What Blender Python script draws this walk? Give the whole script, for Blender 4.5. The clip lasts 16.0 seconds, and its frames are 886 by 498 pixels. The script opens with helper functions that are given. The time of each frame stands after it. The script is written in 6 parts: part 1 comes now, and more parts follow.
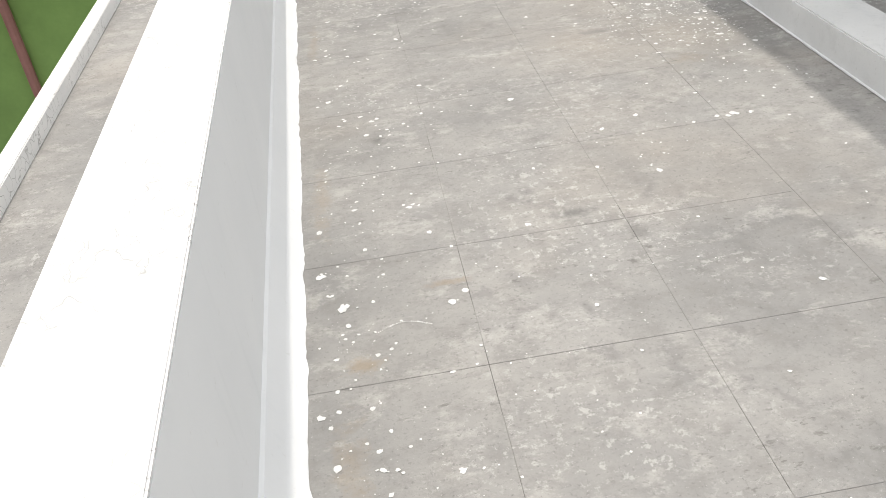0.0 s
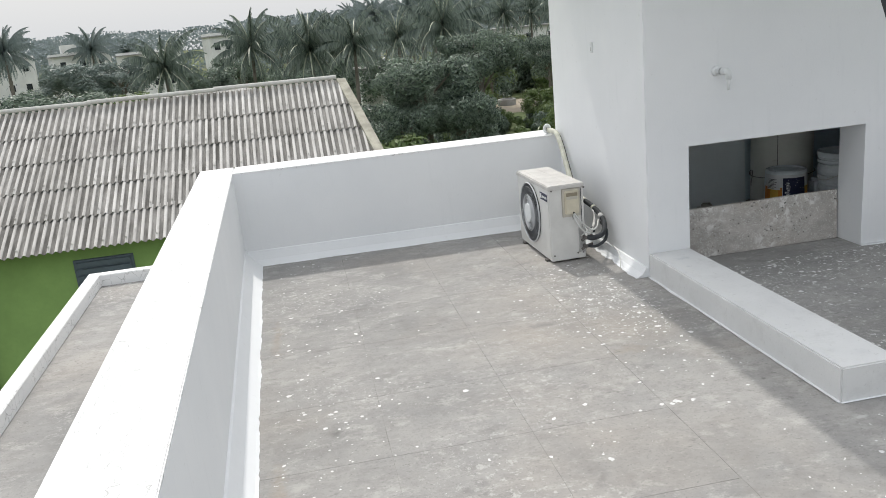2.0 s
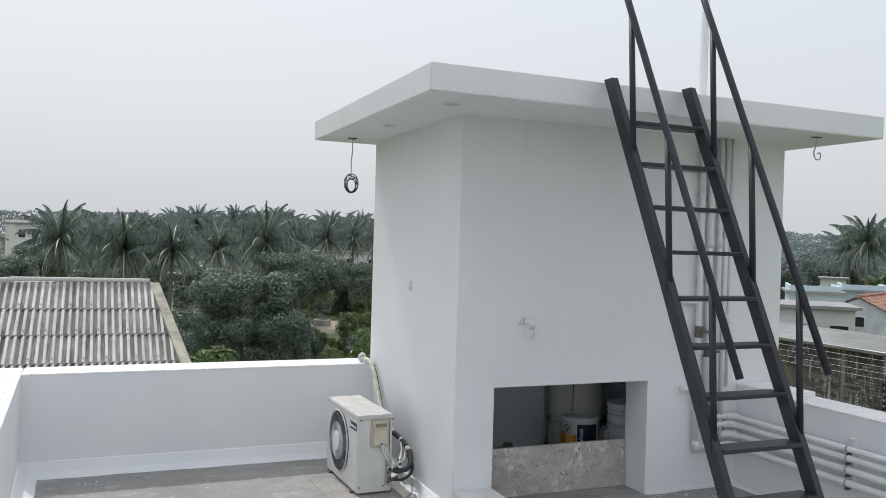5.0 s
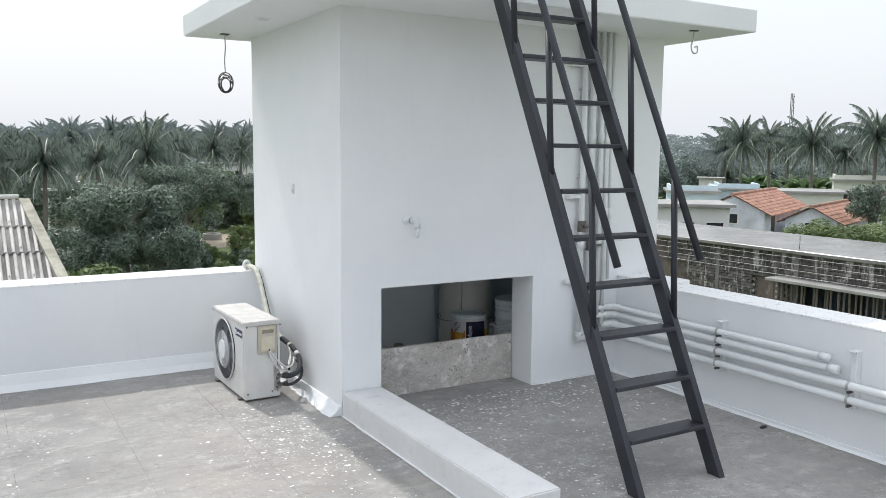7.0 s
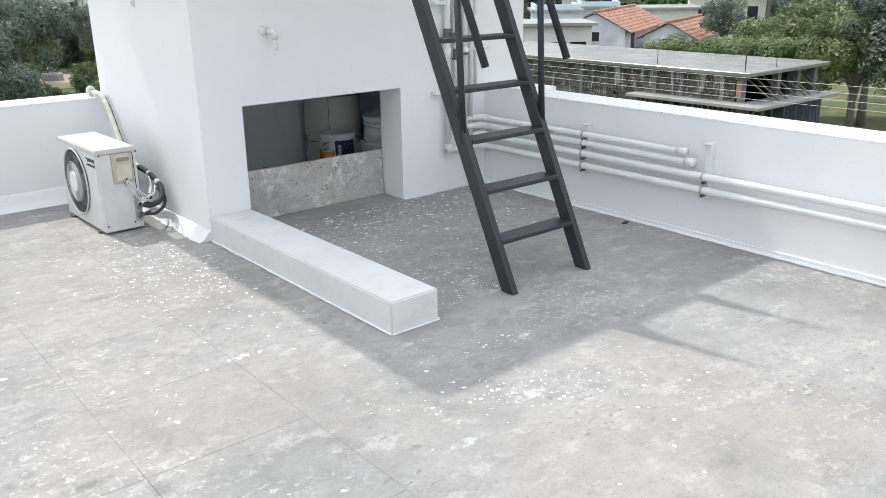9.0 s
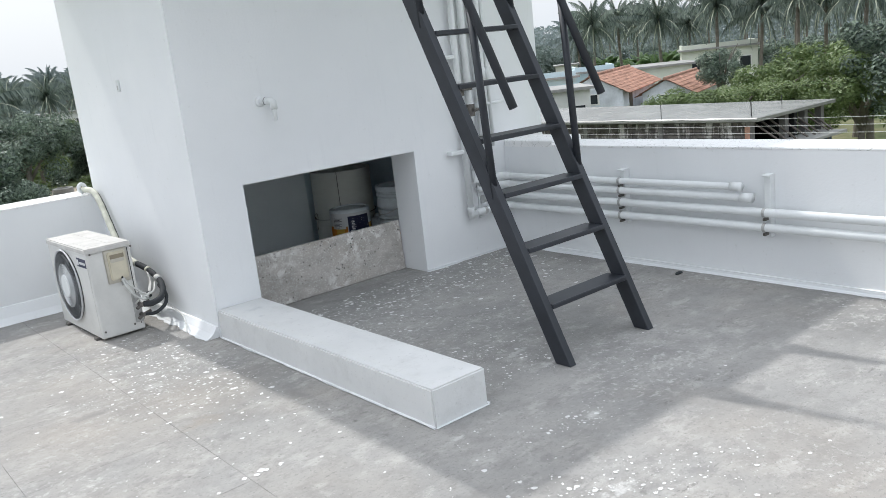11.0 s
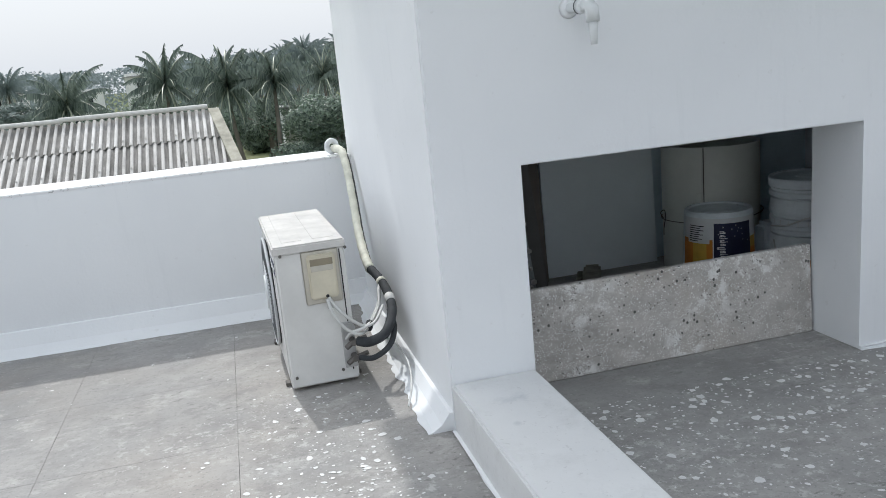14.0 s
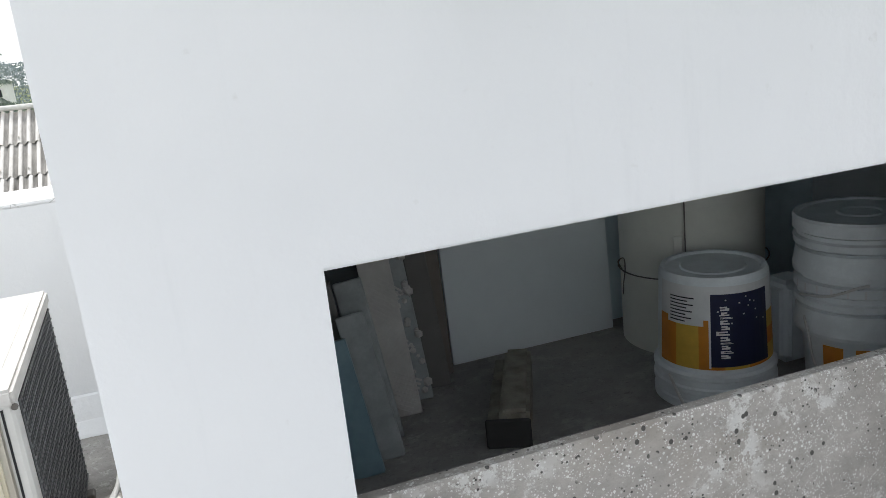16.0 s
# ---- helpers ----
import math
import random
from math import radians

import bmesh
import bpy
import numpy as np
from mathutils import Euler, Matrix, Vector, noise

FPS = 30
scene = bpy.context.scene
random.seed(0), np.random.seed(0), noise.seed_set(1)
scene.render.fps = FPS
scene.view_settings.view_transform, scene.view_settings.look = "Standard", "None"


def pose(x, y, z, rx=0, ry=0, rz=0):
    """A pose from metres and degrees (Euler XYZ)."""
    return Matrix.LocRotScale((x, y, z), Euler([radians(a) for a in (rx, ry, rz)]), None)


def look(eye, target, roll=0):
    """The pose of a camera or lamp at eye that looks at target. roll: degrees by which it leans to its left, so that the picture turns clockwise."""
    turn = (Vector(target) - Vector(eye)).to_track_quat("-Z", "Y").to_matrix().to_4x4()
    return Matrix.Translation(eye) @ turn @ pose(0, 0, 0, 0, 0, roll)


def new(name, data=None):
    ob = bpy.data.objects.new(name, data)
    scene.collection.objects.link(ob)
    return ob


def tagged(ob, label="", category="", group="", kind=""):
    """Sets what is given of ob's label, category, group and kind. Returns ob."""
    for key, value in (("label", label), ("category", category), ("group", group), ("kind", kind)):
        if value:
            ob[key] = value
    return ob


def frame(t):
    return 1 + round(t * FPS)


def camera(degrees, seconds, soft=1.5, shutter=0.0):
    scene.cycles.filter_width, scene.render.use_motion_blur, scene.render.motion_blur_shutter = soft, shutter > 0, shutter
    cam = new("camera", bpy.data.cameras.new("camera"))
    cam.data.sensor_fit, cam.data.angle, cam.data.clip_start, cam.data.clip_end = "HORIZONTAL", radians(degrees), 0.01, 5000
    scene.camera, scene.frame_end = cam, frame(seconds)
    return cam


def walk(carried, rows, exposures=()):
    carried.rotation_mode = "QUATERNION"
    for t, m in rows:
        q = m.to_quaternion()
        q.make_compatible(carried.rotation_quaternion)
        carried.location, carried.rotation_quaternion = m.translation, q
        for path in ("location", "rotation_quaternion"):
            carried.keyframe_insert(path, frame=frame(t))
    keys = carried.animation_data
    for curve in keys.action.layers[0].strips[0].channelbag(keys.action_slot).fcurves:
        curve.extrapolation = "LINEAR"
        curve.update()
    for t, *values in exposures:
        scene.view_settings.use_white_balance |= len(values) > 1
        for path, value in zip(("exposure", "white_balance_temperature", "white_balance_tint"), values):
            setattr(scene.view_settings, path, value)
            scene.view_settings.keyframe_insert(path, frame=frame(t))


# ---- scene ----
cam = camera(57.1, 16.0, 0.6)
PATH = [
    (0, (0.996, 1.201, 1.578), (1.106, 2.839, 0.436), -7.0),
    (0.5, (0.991, 1.173, 1.602), (1.138, 2.894, 0.593), -6.1),
    (1, (0.998, 1.149, 1.623), (1.187, 2.939, 0.752), -5.8),
    (1.5, (1.008, 1.119, 1.655), (1.257, 2.971, 0.942), -6.3),
    (2, (1.007, 1.091, 1.67), (1.314, 2.993, 1.136), -5.6),
    (2.5, (1.012, 1.061, 1.684), (1.402, 2.984, 1.296), -4.8),
    (3, (1.008, 1.045, 1.7), (1.51, 2.962, 1.425), -3.6),
    (3.5, (0.966, 1.035, 1.706), (1.603, 2.92, 1.511), -1.8),
    (4, (0.943, 1.007, 1.712), (1.648, 2.875, 1.592), -0.5),
    (4.2, (0.937, 1.006, 1.728), (1.657, 2.87, 1.644), 0.3),
    (6.3, (1.019, 0.997, 1.71), (1.828, 2.826, 1.716), 1.7),
    (6.5, (1.031, 1.006, 1.706), (1.867, 2.823, 1.671), 1.1),
    (7, (1.049, 1.055, 1.662), (2.056, 2.767, 1.43), 0.5),
    (7.5, (1.075, 1.071, 1.632), (2.189, 2.696, 1.286), -0.2),
    (8, (1.073, 1.075, 1.596), (2.227, 2.641, 1.133), -1.6),
    (8.2, (1.069, 1.076, 1.583), (2.253, 2.604, 1.07), -1.9),
    (10.3, (1.146, 1.317, 1.461), (2.36, 2.748, 0.767), -0.3),
    (10.5, (1.162, 1.381, 1.448), (2.382, 2.856, 0.867), -2.4),
    (11, (1.338, 1.558, 1.352), (2.562, 3.075, 0.901), -6.4),
    (11.5, (1.578, 1.75, 1.284), (2.689, 3.379, 0.951), -5.7),
    (12, (1.798, 2.019, 1.215), (2.753, 3.751, 0.917), -6.6),
    (12.5, (1.983, 2.256, 1.184), (2.863, 4.032, 0.922), -6.5),
    (13, (2.219, 2.659, 1.181), (2.772, 4.563, 0.915), -6.0),
    (13.5, (2.344, 3.041, 1.135), (2.801, 4.939, 0.703), -4.8),
    (14, (2.514, 3.425, 1.127), (2.972, 5.319, 0.675), -5.5),
    (14.5, (2.672, 3.782, 1.12), (3.123, 5.674, 0.653), -5.9),
    (15, (2.798, 4.177, 1.126), (3.342, 6.043, 0.655), -6.4),
    (15.5, (2.987, 4.452, 1.102), (3.596, 6.297, 0.626), -7.6),
    (16, (3.168, 4.749, 1.059), (3.77, 6.589, 0.558), -6.2),
]
walk(cam, [(t, look(eye, target, roll)) for t, eye, target, roll in PATH],
     [(0, 0.38, 6740, 10), (1.5, 0.33, 6530, 10), (2.5, 0.18, 6350, 9), (3.5, 0.05, 6230, 9), (6.5, 0.15, 6250, 10), (7, 0.5, 6220, 10), (8, 0.65, 6200, 10), (10.5, 0.88, 6220, 9), (11, 0.52, 6150, 9), (11.5, 0.41, 6080, 9), (12.5, 0.43, 6080, 9), (13.5, 0.36, 6080, 9), (14.5, 0.47, 6120, 9), (15.5, 0.80, 6300, 9), (16, 0.88, 6400, 10)])

# ---- world, sun ----
SUN_WAY = Vector((0.105, -0.68, -1.0)).normalized()
world = bpy.data.worlds.new("sky_world")
world.use_nodes = True
scene.world = world
wn, wl = world.node_tree.nodes, world.node_tree.links
sky = wn.new("ShaderNodeTexSky")
sky.sky_type, sky.sun_disc = "NISHITA", False
sky.sun_elevation, sky.sun_rotation = radians(55.4), radians(-9.6)
sky.dust_density, sky.air_density = 6.0, 1.5
haze = wn.new("ShaderNodeMix")
haze.data_type = "RGBA"
haze.inputs[0].default_value = 0.8
haze.inputs[7].default_value = (7.6, 7.75, 7.95, 1)
wl.new(sky.outputs[0], haze.inputs[6])
# a hazy sky is brighter overhead than at the horizon
lift = wn.new("ShaderNodeTexGradient")
lift.texture_mapping.rotation = (0, radians(90), 0)
rise_ = wn.new("ShaderNodeMapRange")
rise_.inputs["To Min"].default_value, rise_.inputs["To Max"].default_value = 0.84, 1.26
wl.new(lift.outputs["Fac"], rise_.inputs["Value"])
tone = wn.new("ShaderNodeVectorMath")
tone.operation = "SCALE"
wl.new(haze.outputs[2], tone.inputs[0])
wl.new(rise_.outputs["Result"], tone.inputs["Scale"])
wl.new(tone.outputs[0], wn["Background"].inputs[0])
wn["Background"].inputs[1].default_value = 0.112
sun = new("sun", bpy.data.lights.new("sun", "SUN"))
sun.data.energy, sun.data.angle, sun.data.color = 1.75, radians(1.0), (1.0, 0.96, 0.90)
sun.matrix_world = look((0, 30, 45), Vector((0, 30, 45)) + SUN_WAY)

# ---- materials ----


def rgb(c):
    return (*c, 1.0)


class Mat:
    """A small builder for node materials in world-size coordinates."""

    def __init__(self, name, rough=0.8, metal=0.0, spec=0.4, local=False):
        self.m = bpy.data.materials.new(name)
        self.m.use_nodes = True
        self.n, self.l = self.m.node_tree.nodes, self.m.node_tree.links
        self.b = self.n["Principled BSDF"]
        self.b.inputs["Roughness"].default_value = rough
        self.b.inputs["Metallic"].default_value = metal
        self.b.inputs["Specular IOR Level"].default_value = spec
        if local:
            self.pos = self.n.new("ShaderNodeTexCoord").outputs["Object"]
        else:
            self.pos = self.n.new("ShaderNodeNewGeometry").outputs["Position"]

    def scaled(self, s):
        v = self.n.new("ShaderNodeVectorMath")
        v.operation = "MULTIPLY"
        self.l.new(self.pos, v.inputs[0])
        v.inputs[1].default_value = s
        return v.outputs[0]

    def noise(self, scale, detail=4.0, rough=0.6, stretch=None):
        t = self.n.new("ShaderNodeTexNoise")
        t.inputs["Scale"].default_value, t.inputs["Detail"].default_value = scale, detail
        t.inputs["Roughness"].default_value = rough
        self.l.new(self.scaled(stretch) if stretch else self.pos, t.inputs["Vector"])
        return t.outputs["Fac"]

    def ramp(self, fac, stops):
        r = self.n.new("ShaderNodeValToRGB")
        e = r.color_ramp.elements
        while len(e) < len(stops):
            e.new(0.5)
        for el, (p, c) in zip(e, stops):
            el.position, el.color = p, rgb(c) if isinstance(c, tuple) else (c, c, c, 1)
        self.l.new(fac, r.inputs[0])
        return r.outputs[0]

    def mix(self, fac, a, b, mode="MIX"):
        x = self.n.new("ShaderNodeMix")
        x.data_type, x.blend_type = "RGBA", mode
        for s, v in ((0, fac), (6, a), (7, b)):
            if isinstance(v, bpy.types.NodeSocket):
                self.l.new(v, x.inputs[s])
            elif s == 0:
                x.inputs[0].default_value = v
            else:
                x.inputs[s].default_value = rgb(v)
        return x.outputs[2]

    def rand(self, island=False):
        if island:
            return self.n.new("ShaderNodeNewGeometry").outputs["Random Per Island"]
        return self.n.new("ShaderNodeObjectInfo").outputs["Random"]

    def color(self, c):
        if isinstance(c, bpy.types.NodeSocket):
            self.l.new(c, self.b.inputs["Base Color"])
        else:
            self.b.inputs["Base Color"].default_value = rgb(c)
        return self

    def rough(self, s):
        self.l.new(s, self.b.inputs["Roughness"])
        return self

    def bump(self, fac, strength=0.3, dist=0.01):
        p = self.n.new("ShaderNodeBump")
        p.inputs["Strength"].default_value, p.inputs["Distance"].default_value = strength, dist
        self.l.new(fac, p.inputs["Height"])
        self.l.new(p.outputs[0], self.b.inputs["Normal"])
        return self


def simple(name, c, rough=0.6, metal=0.0, scale=12.0, vary=0.15, bump=0.0, local=False, spec=0.4):
    """A material of one colour with two scales of variation."""
    m = Mat(name, rough, metal, spec, local)
    d = tuple(v * (1 - vary) for v in c)
    e = tuple(min(1, v * (1 + vary * 0.6)) for v in c)
    a = m.ramp(m.noise(scale, 5), [(0.3, d), (0.7, e)])
    fine = m.noise(scale * 9, 3)
    m.color(m.mix(m.ramp(fine, [(0.45, 0.0), (0.8, 0.35)]), a, d))
    if bump:
        m.bump(fine, bump, 0.004)
    return m.m


def stain(base_, x, y, rx, ry, c_, amount, rag=1.3, z=0.0, rz=1.0):
    """An uneven mark on a surface round one place."""
    sub = w.n.new("ShaderNodeVectorMath")
    sub.operation = "SUBTRACT"
    w.l.new(w.pos, sub.inputs[0])
    sub.inputs[1].default_value = (x, y, z)
    sc = w.n.new("ShaderNodeVectorMath")
    sc.operation = "MULTIPLY"
    w.l.new(sub.outputs[0], sc.inputs[0])
    sc.inputs[1].default_value = (1 / rx, 1 / ry, 1 / rz)
    ln_ = w.n.new("ShaderNodeVectorMath")
    ln_.operation = "LENGTH"
    w.l.new(sc.outputs[0], ln_.inputs[0])
    ad = w.n.new("ShaderNodeMath")
    ad.operation = "MULTIPLY_ADD"
    w.l.new(edge, ad.inputs[0])
    ad.inputs[1].default_value = rag
    w.l.new(ln_.outputs["Value"], ad.inputs[2])
    return w.mix(w.ramp(ad.outputs[0], [(0.70 + 0.5 * (rag - 1.3), amount), (1.0, 0.0)]), base_, c_)


# lime-washed exterior paint
w = Mat("white_wall_paint", 0.85, spec=0.25)
big = w.noise(0.9, 4)
base = w.ramp(big, [(0.3, (0.76, 0.775, 0.785)), (0.7, (0.83, 0.84, 0.845))])
streak = w.noise(3.0, 5, 0.7, (6, 6, 0.5))
base = w.mix(w.ramp(streak, [(0.58, 0.0), (0.8, 0.25)]), base, (0.66, 0.68, 0.69))
w.color(w.mix(w.ramp(w.noise(26, 4), [(0.66, 0.0), (0.74, 0.3)]), base, (0.62, 0.62, 0.6)))
w.bump(w.noise(70, 5), 0.22, 0.004)
M_WALL = w.m

# kerb paint, dusty and trodden
w = Mat("dusty_kerb_paint", 0.85, spec=0.25)
base = w.ramp(w.noise(1.6, 5), [(0.3, (0.62, 0.625, 0.62)), (0.7, (0.72, 0.722, 0.715))])
base = w.mix(w.ramp(w.noise(8, 7, 0.75), [(0.52, 0.0), (0.68, 0.4)]), base, (0.54, 0.54, 0.53))
edge = w.noise(11, 5, 0.7)
for mark in ((3.19, 5.52, 0.157, 0.16, 0.10, 0.04, 0.6), (3.14, 5.36, 0.157, 0.05, 0.05, 0.03, 0.5), (3.22, 3.95, 0.157, 0.14, 0.12, 0.03, 0.25), (3.25, 4.6, 0.157, 0.10, 0.4, 0.03, 0.2)):
    base = stain(base, mark[0], mark[1], mark[3], mark[4], (0.47, 0.49, 0.50), mark[6], 1.3, mark[2], mark[5])
w.color(w.mix(w.ramp(w.noise(60, 4), [(0.62, 0.0), (0.70, 0.4)]), base, (0.45, 0.45, 0.44)))
w.bump(w.noise(70, 5), 0.25, 0.004)
M_KERB = w.m

# parapet top, with fine cracks
w = Mat("parapet_top_paint", 0.85, spec=0.25)
v = w.n.new("ShaderNodeTexVoronoi")
v.feature = "DISTANCE_TO_EDGE"
v.inputs["Scale"].default_value = 15
warp = w.n.new("ShaderNodeMix")
warp.data_type = "VECTOR"
warp.inputs[0].default_value = 0.12
w.l.new(w.pos, warp.inputs[4])
nn = w.n.new("ShaderNodeTexNoise")
nn.inputs["Scale"].default_value = 9
w.l.new(w.pos, nn.inputs["Vector"])
w.l.new(nn.outputs["Color"], warp.inputs[5])
w.l.new(warp.outputs[1], v.inputs["Vector"])
crack = w.ramp(v.outputs["Distance"], [(0.0, 1.0), (0.026, 0.0)])
patch = w.ramp(w.noise(2.6, 4), [(0.36, 0.0), (0.56, 1.0)])
fac = w.mix(1.0, crack, patch, "MULTIPLY")
w.color(w.mix(fac, w.ramp(w.noise(3, 4), [(0.3, (0.78, 0.785, 0.785)), (0.7, (0.84, 0.84, 0.83))]), (0.42, 0.42, 0.41)))
w.bump(w.noise(45, 5), 0.2, 0.004)
M_TOP = w.m

# weathered cement screed: cloudy stains, laitance scuffs, fine pitting
w = Mat("cement_floor", 0.82, spec=0.3)
a = w.ramp(w.noise(1.1, 8, 0.72), [(0.30, (0.215, 0.213, 0.208)), (0.48, (0.302, 0.296, 0.285)), (0.70, (0.385, 0.373, 0.353))])
scuff = w.noise(7.0, 9, 0.82, (1, 1.3, 1))
b = w.mix(w.ramp(scuff, [(0.48, 0.0), (0.58, 0.42), (0.72, 0.65)]), a, (0.22, 0.212, 0.2))
c = w.mix(w.ramp(w.noise(4.1, 8, 0.8, (1, 1.5, 1)), [(0.53, 0.0), (0.62, 0.45)]), b, (0.50, 0.485, 0.46))
d = w.mix(w.ramp(w.noise(0.62, 4, 0.6), [(0.50, 0.0), (0.70, 0.35)]), c, (0.41, 0.355, 0.295))
mask = w.mix(1.0, w.ramp(w.noise(1.7, 3), [(0.54, 0.0), (0.62, 1.0)]), w.ramp(w.noise(9.0, 6, 0.7), [(0.52, 0.0), (0.60, 0.5)]), "MULTIPLY")
e = w.mix(mask, d, (0.20, 0.195, 0.19))
light = w.mix(1.0, w.ramp(w.noise(0.9, 3), [(0.5, 0.0), (0.6, 1.0)]), w.ramp(w.noise(26.0, 6, 0.75), [(0.55, 0.0), (0.60, 0.45)]), "MULTIPLY")
e = w.mix(light, e, (0.62, 0.61, 0.59))
dash = w.mix(1.0, w.ramp(w.noise(2.3, 4, 0.7), [(0.50, 0.0), (0.60, 1.0)]), w.ramp(w.noise(22.0, 5, 0.7, (0.7, 1.5, 1)), [(0.59, 0.0), (0.635, 0.75)]), "MULTIPLY")
e = w.mix(dash, e, (0.17, 0.165, 0.155))
e = w.mix(w.ramp(w.noise(75, 5, 0.7), [(0.56, 0.0), (0.68, 0.7)]), e, (0.17, 0.167, 0.162))
e = w.mix(w.ramp(w.noise(110, 3, 0.6), [(0.66, 0.0), (0.72, 0.5)]), e, (0.6, 0.59, 0.57))
edge = w.noise(14, 6, 0.75)
for mark in ((0.99, 4.34, 0.17, 0.12, 0.75), (1.63, 3.56, 0.24, 0.10, 0.8), (1.80, 3.40, 0.16, 0.2, 0.6), (1.92, 3.12, 0.10, 0.08, 0.6), (2.03, 3.02, 0.07, 0.06, 0.6), (1.53, 3.04, 0.08, 0.08, 0.5), (2.9, 4.6, 0.12, 0.5, 0.4), (2.2, 5.2, 0.3, 0.12, 0.5), (4.1, 4.4, 0.3, 0.2, 0.4), (3.3, 2.3, 0.3, 0.12, 0.4), (2.0, 2.3, 0.2, 0.3, 0.4), (1.4, 5.6, 0.3, 0.1, 0.5)):
    e = stain(e, *mark[:4], (0.17, 0.168, 0.162), mark[4])
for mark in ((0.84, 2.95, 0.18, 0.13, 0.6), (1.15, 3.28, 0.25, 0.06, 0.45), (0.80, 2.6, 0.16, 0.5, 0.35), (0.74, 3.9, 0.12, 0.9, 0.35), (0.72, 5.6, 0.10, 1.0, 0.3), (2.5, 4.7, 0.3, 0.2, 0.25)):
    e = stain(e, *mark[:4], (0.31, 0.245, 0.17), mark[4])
for mark in ((3.12, 3.05, 0.30, 0.13, 0.7), (2.75, 2.95, 0.25, 0.10, 0.5), (3.8, 4.15, 0.28, 0.12, 0.5), (3.78, 3.93, 0.20, 0.10, 0.6), (4.40, 3.84, 0.14, 0.06, 0.45), (3.05, 3.72, 0.25, 0.06, 0.5), (3.5, 3.45, 0.16, 0.07, 0.5), (2.5, 5.3, 0.3, 0.2, 0.3)):
    e = stain(e, *mark[:4], (0.60, 0.595, 0.58), mark[4], 1.5)
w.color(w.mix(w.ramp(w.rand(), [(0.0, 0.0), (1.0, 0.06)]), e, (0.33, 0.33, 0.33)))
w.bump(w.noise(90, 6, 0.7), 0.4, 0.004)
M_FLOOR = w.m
w = Mat("scored_joint", 0.95, spec=0.1)
w.color(w.ramp(w.noise(2.2, 5, 0.7), [(0.49, (0.31, 0.30, 0.285)), (0.58, (0.10, 0.094, 0.087))]))
M_JOINT = w.m
M_SPLAT = simple("white_paint_splash", (0.70, 0.70, 0.69), 0.7, scale=20)
M_STEEL = simple("black_painted_steel", (0.024, 0.028, 0.036), 0.48, scale=6, vary=0.3, bump=0.05, spec=0.5)
M_PVC = simple("white_plastic_pipe", (0.74, 0.76, 0.76), 0.45, scale=8, vary=0.07)
M_BRASS = simple("dull_valve_metal", (0.16, 0.15, 0.14), 0.5, 0.7, scale=20)
M_AC = simple("ivory_painted_sheet", (0.66, 0.655, 0.63), 0.42, scale=7, vary=0.09)
M_ACTOP = simple("dusty_ivory_sheet", (0.57, 0.555, 0.53), 0.65, scale=9, vary=0.16)
M_GRILLE = simple("dark_grille_wire", (0.12, 0.125, 0.13), 0.5, scale=9)
# near-black: own colour of coil fins and seams, painted depth in holes and interiors
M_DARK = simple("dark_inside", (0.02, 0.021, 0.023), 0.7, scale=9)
M_BEIGE = simple("yellowed_plastic", (0.60, 0.555, 0.435), 0.5, scale=10, vary=0.1)
M_FOAM = simple("black_foam_sleeve", (0.04, 0.044, 0.048), 0.8, scale=25, vary=0.3, bump=0.3)
M_TAPE = simple("yellowed_pipe_wrap", (0.64, 0.64, 0.54), 0.6, scale=18, vary=0.22, bump=0.3)
M_CABLE = simple("grey_white_cable", (0.6, 0.6, 0.58), 0.5, scale=18)
M_CABLED = simple("dark_cable", (0.05, 0.05, 0.05), 0.6, scale=18)
M_METAL = simple("zinc_plate", (0.5, 0.5, 0.49), 0.45, 0.6, scale=18)

w = Mat("speckled_stone_slab", 0.75)
a = w.ramp(w.noise(4, 9, 0.8, (1, 1, 1.8)), [(0.30, (0.29, 0.272, 0.25)), (0.52, (0.43, 0.405, 0.372)), (0.70, (0.55, 0.525, 0.485))])
a = w.mix(w.ramp(w.noise(2.4, 4), [(0.52, 0.0), (0.62, 0.35)]), a, (0.42, 0.37, 0.31))
blot = w.mix(1.0, w.ramp(w.noise(3.2, 3), [(0.48, 0.0), (0.56, 1.0)]), w.ramp(w.noise(19, 7, 0.8), [(0.50, 0.0), (0.54, 0.85)]), "MULTIPLY")
b = w.mix(blot, a, (0.70, 0.695, 0.665))


def specks(scale, r, rag, thr, stretch=(1, 1, 1)):
    """Round specks of one size, in clumps."""
    vo = w.n.new("ShaderNodeTexVoronoi")
    vo.inputs["Scale"].default_value = scale
    w.l.new(w.scaled(stretch), vo.inputs["Vector"])
    return w.mix(1.0, w.ramp(vo.outputs["Distance"], [(r, 1.0), (r + rag, 0.0)]), w.ramp(w.noise(scale / 6, 3, 0.7), [(thr, 0.0), (thr + 0.03, 1.0)]), "MULTIPLY")


b = w.mix(specks(60, 0.16, 0.05, 0.53), b, (0.76, 0.76, 0.73))
b = w.mix(specks(105, 0.20, 0.07, 0.49), b, (0.74, 0.74, 0.71))
b = w.mix(specks(190, 0.26, 0.08, 0.49), b, (0.72, 0.72, 0.69))
b = w.mix(specks(38, 0.165, 0.035, 0.53, (1, 1, 0.85)), b, (0.09, 0.088, 0.08))
b = w.mix(specks(88, 0.19, 0.06, 0.56), b, (0.09, 0.088, 0.08))
w.color(w.mix(w.ramp(w.noise(140, 4, 0.7), [(0.56, 0.0), (0.68, 0.4)]), b, (0.26, 0.25, 0.235)))
w.bump(w.noise(60, 5), 0.5, 0.004)
M_STONE = w.m

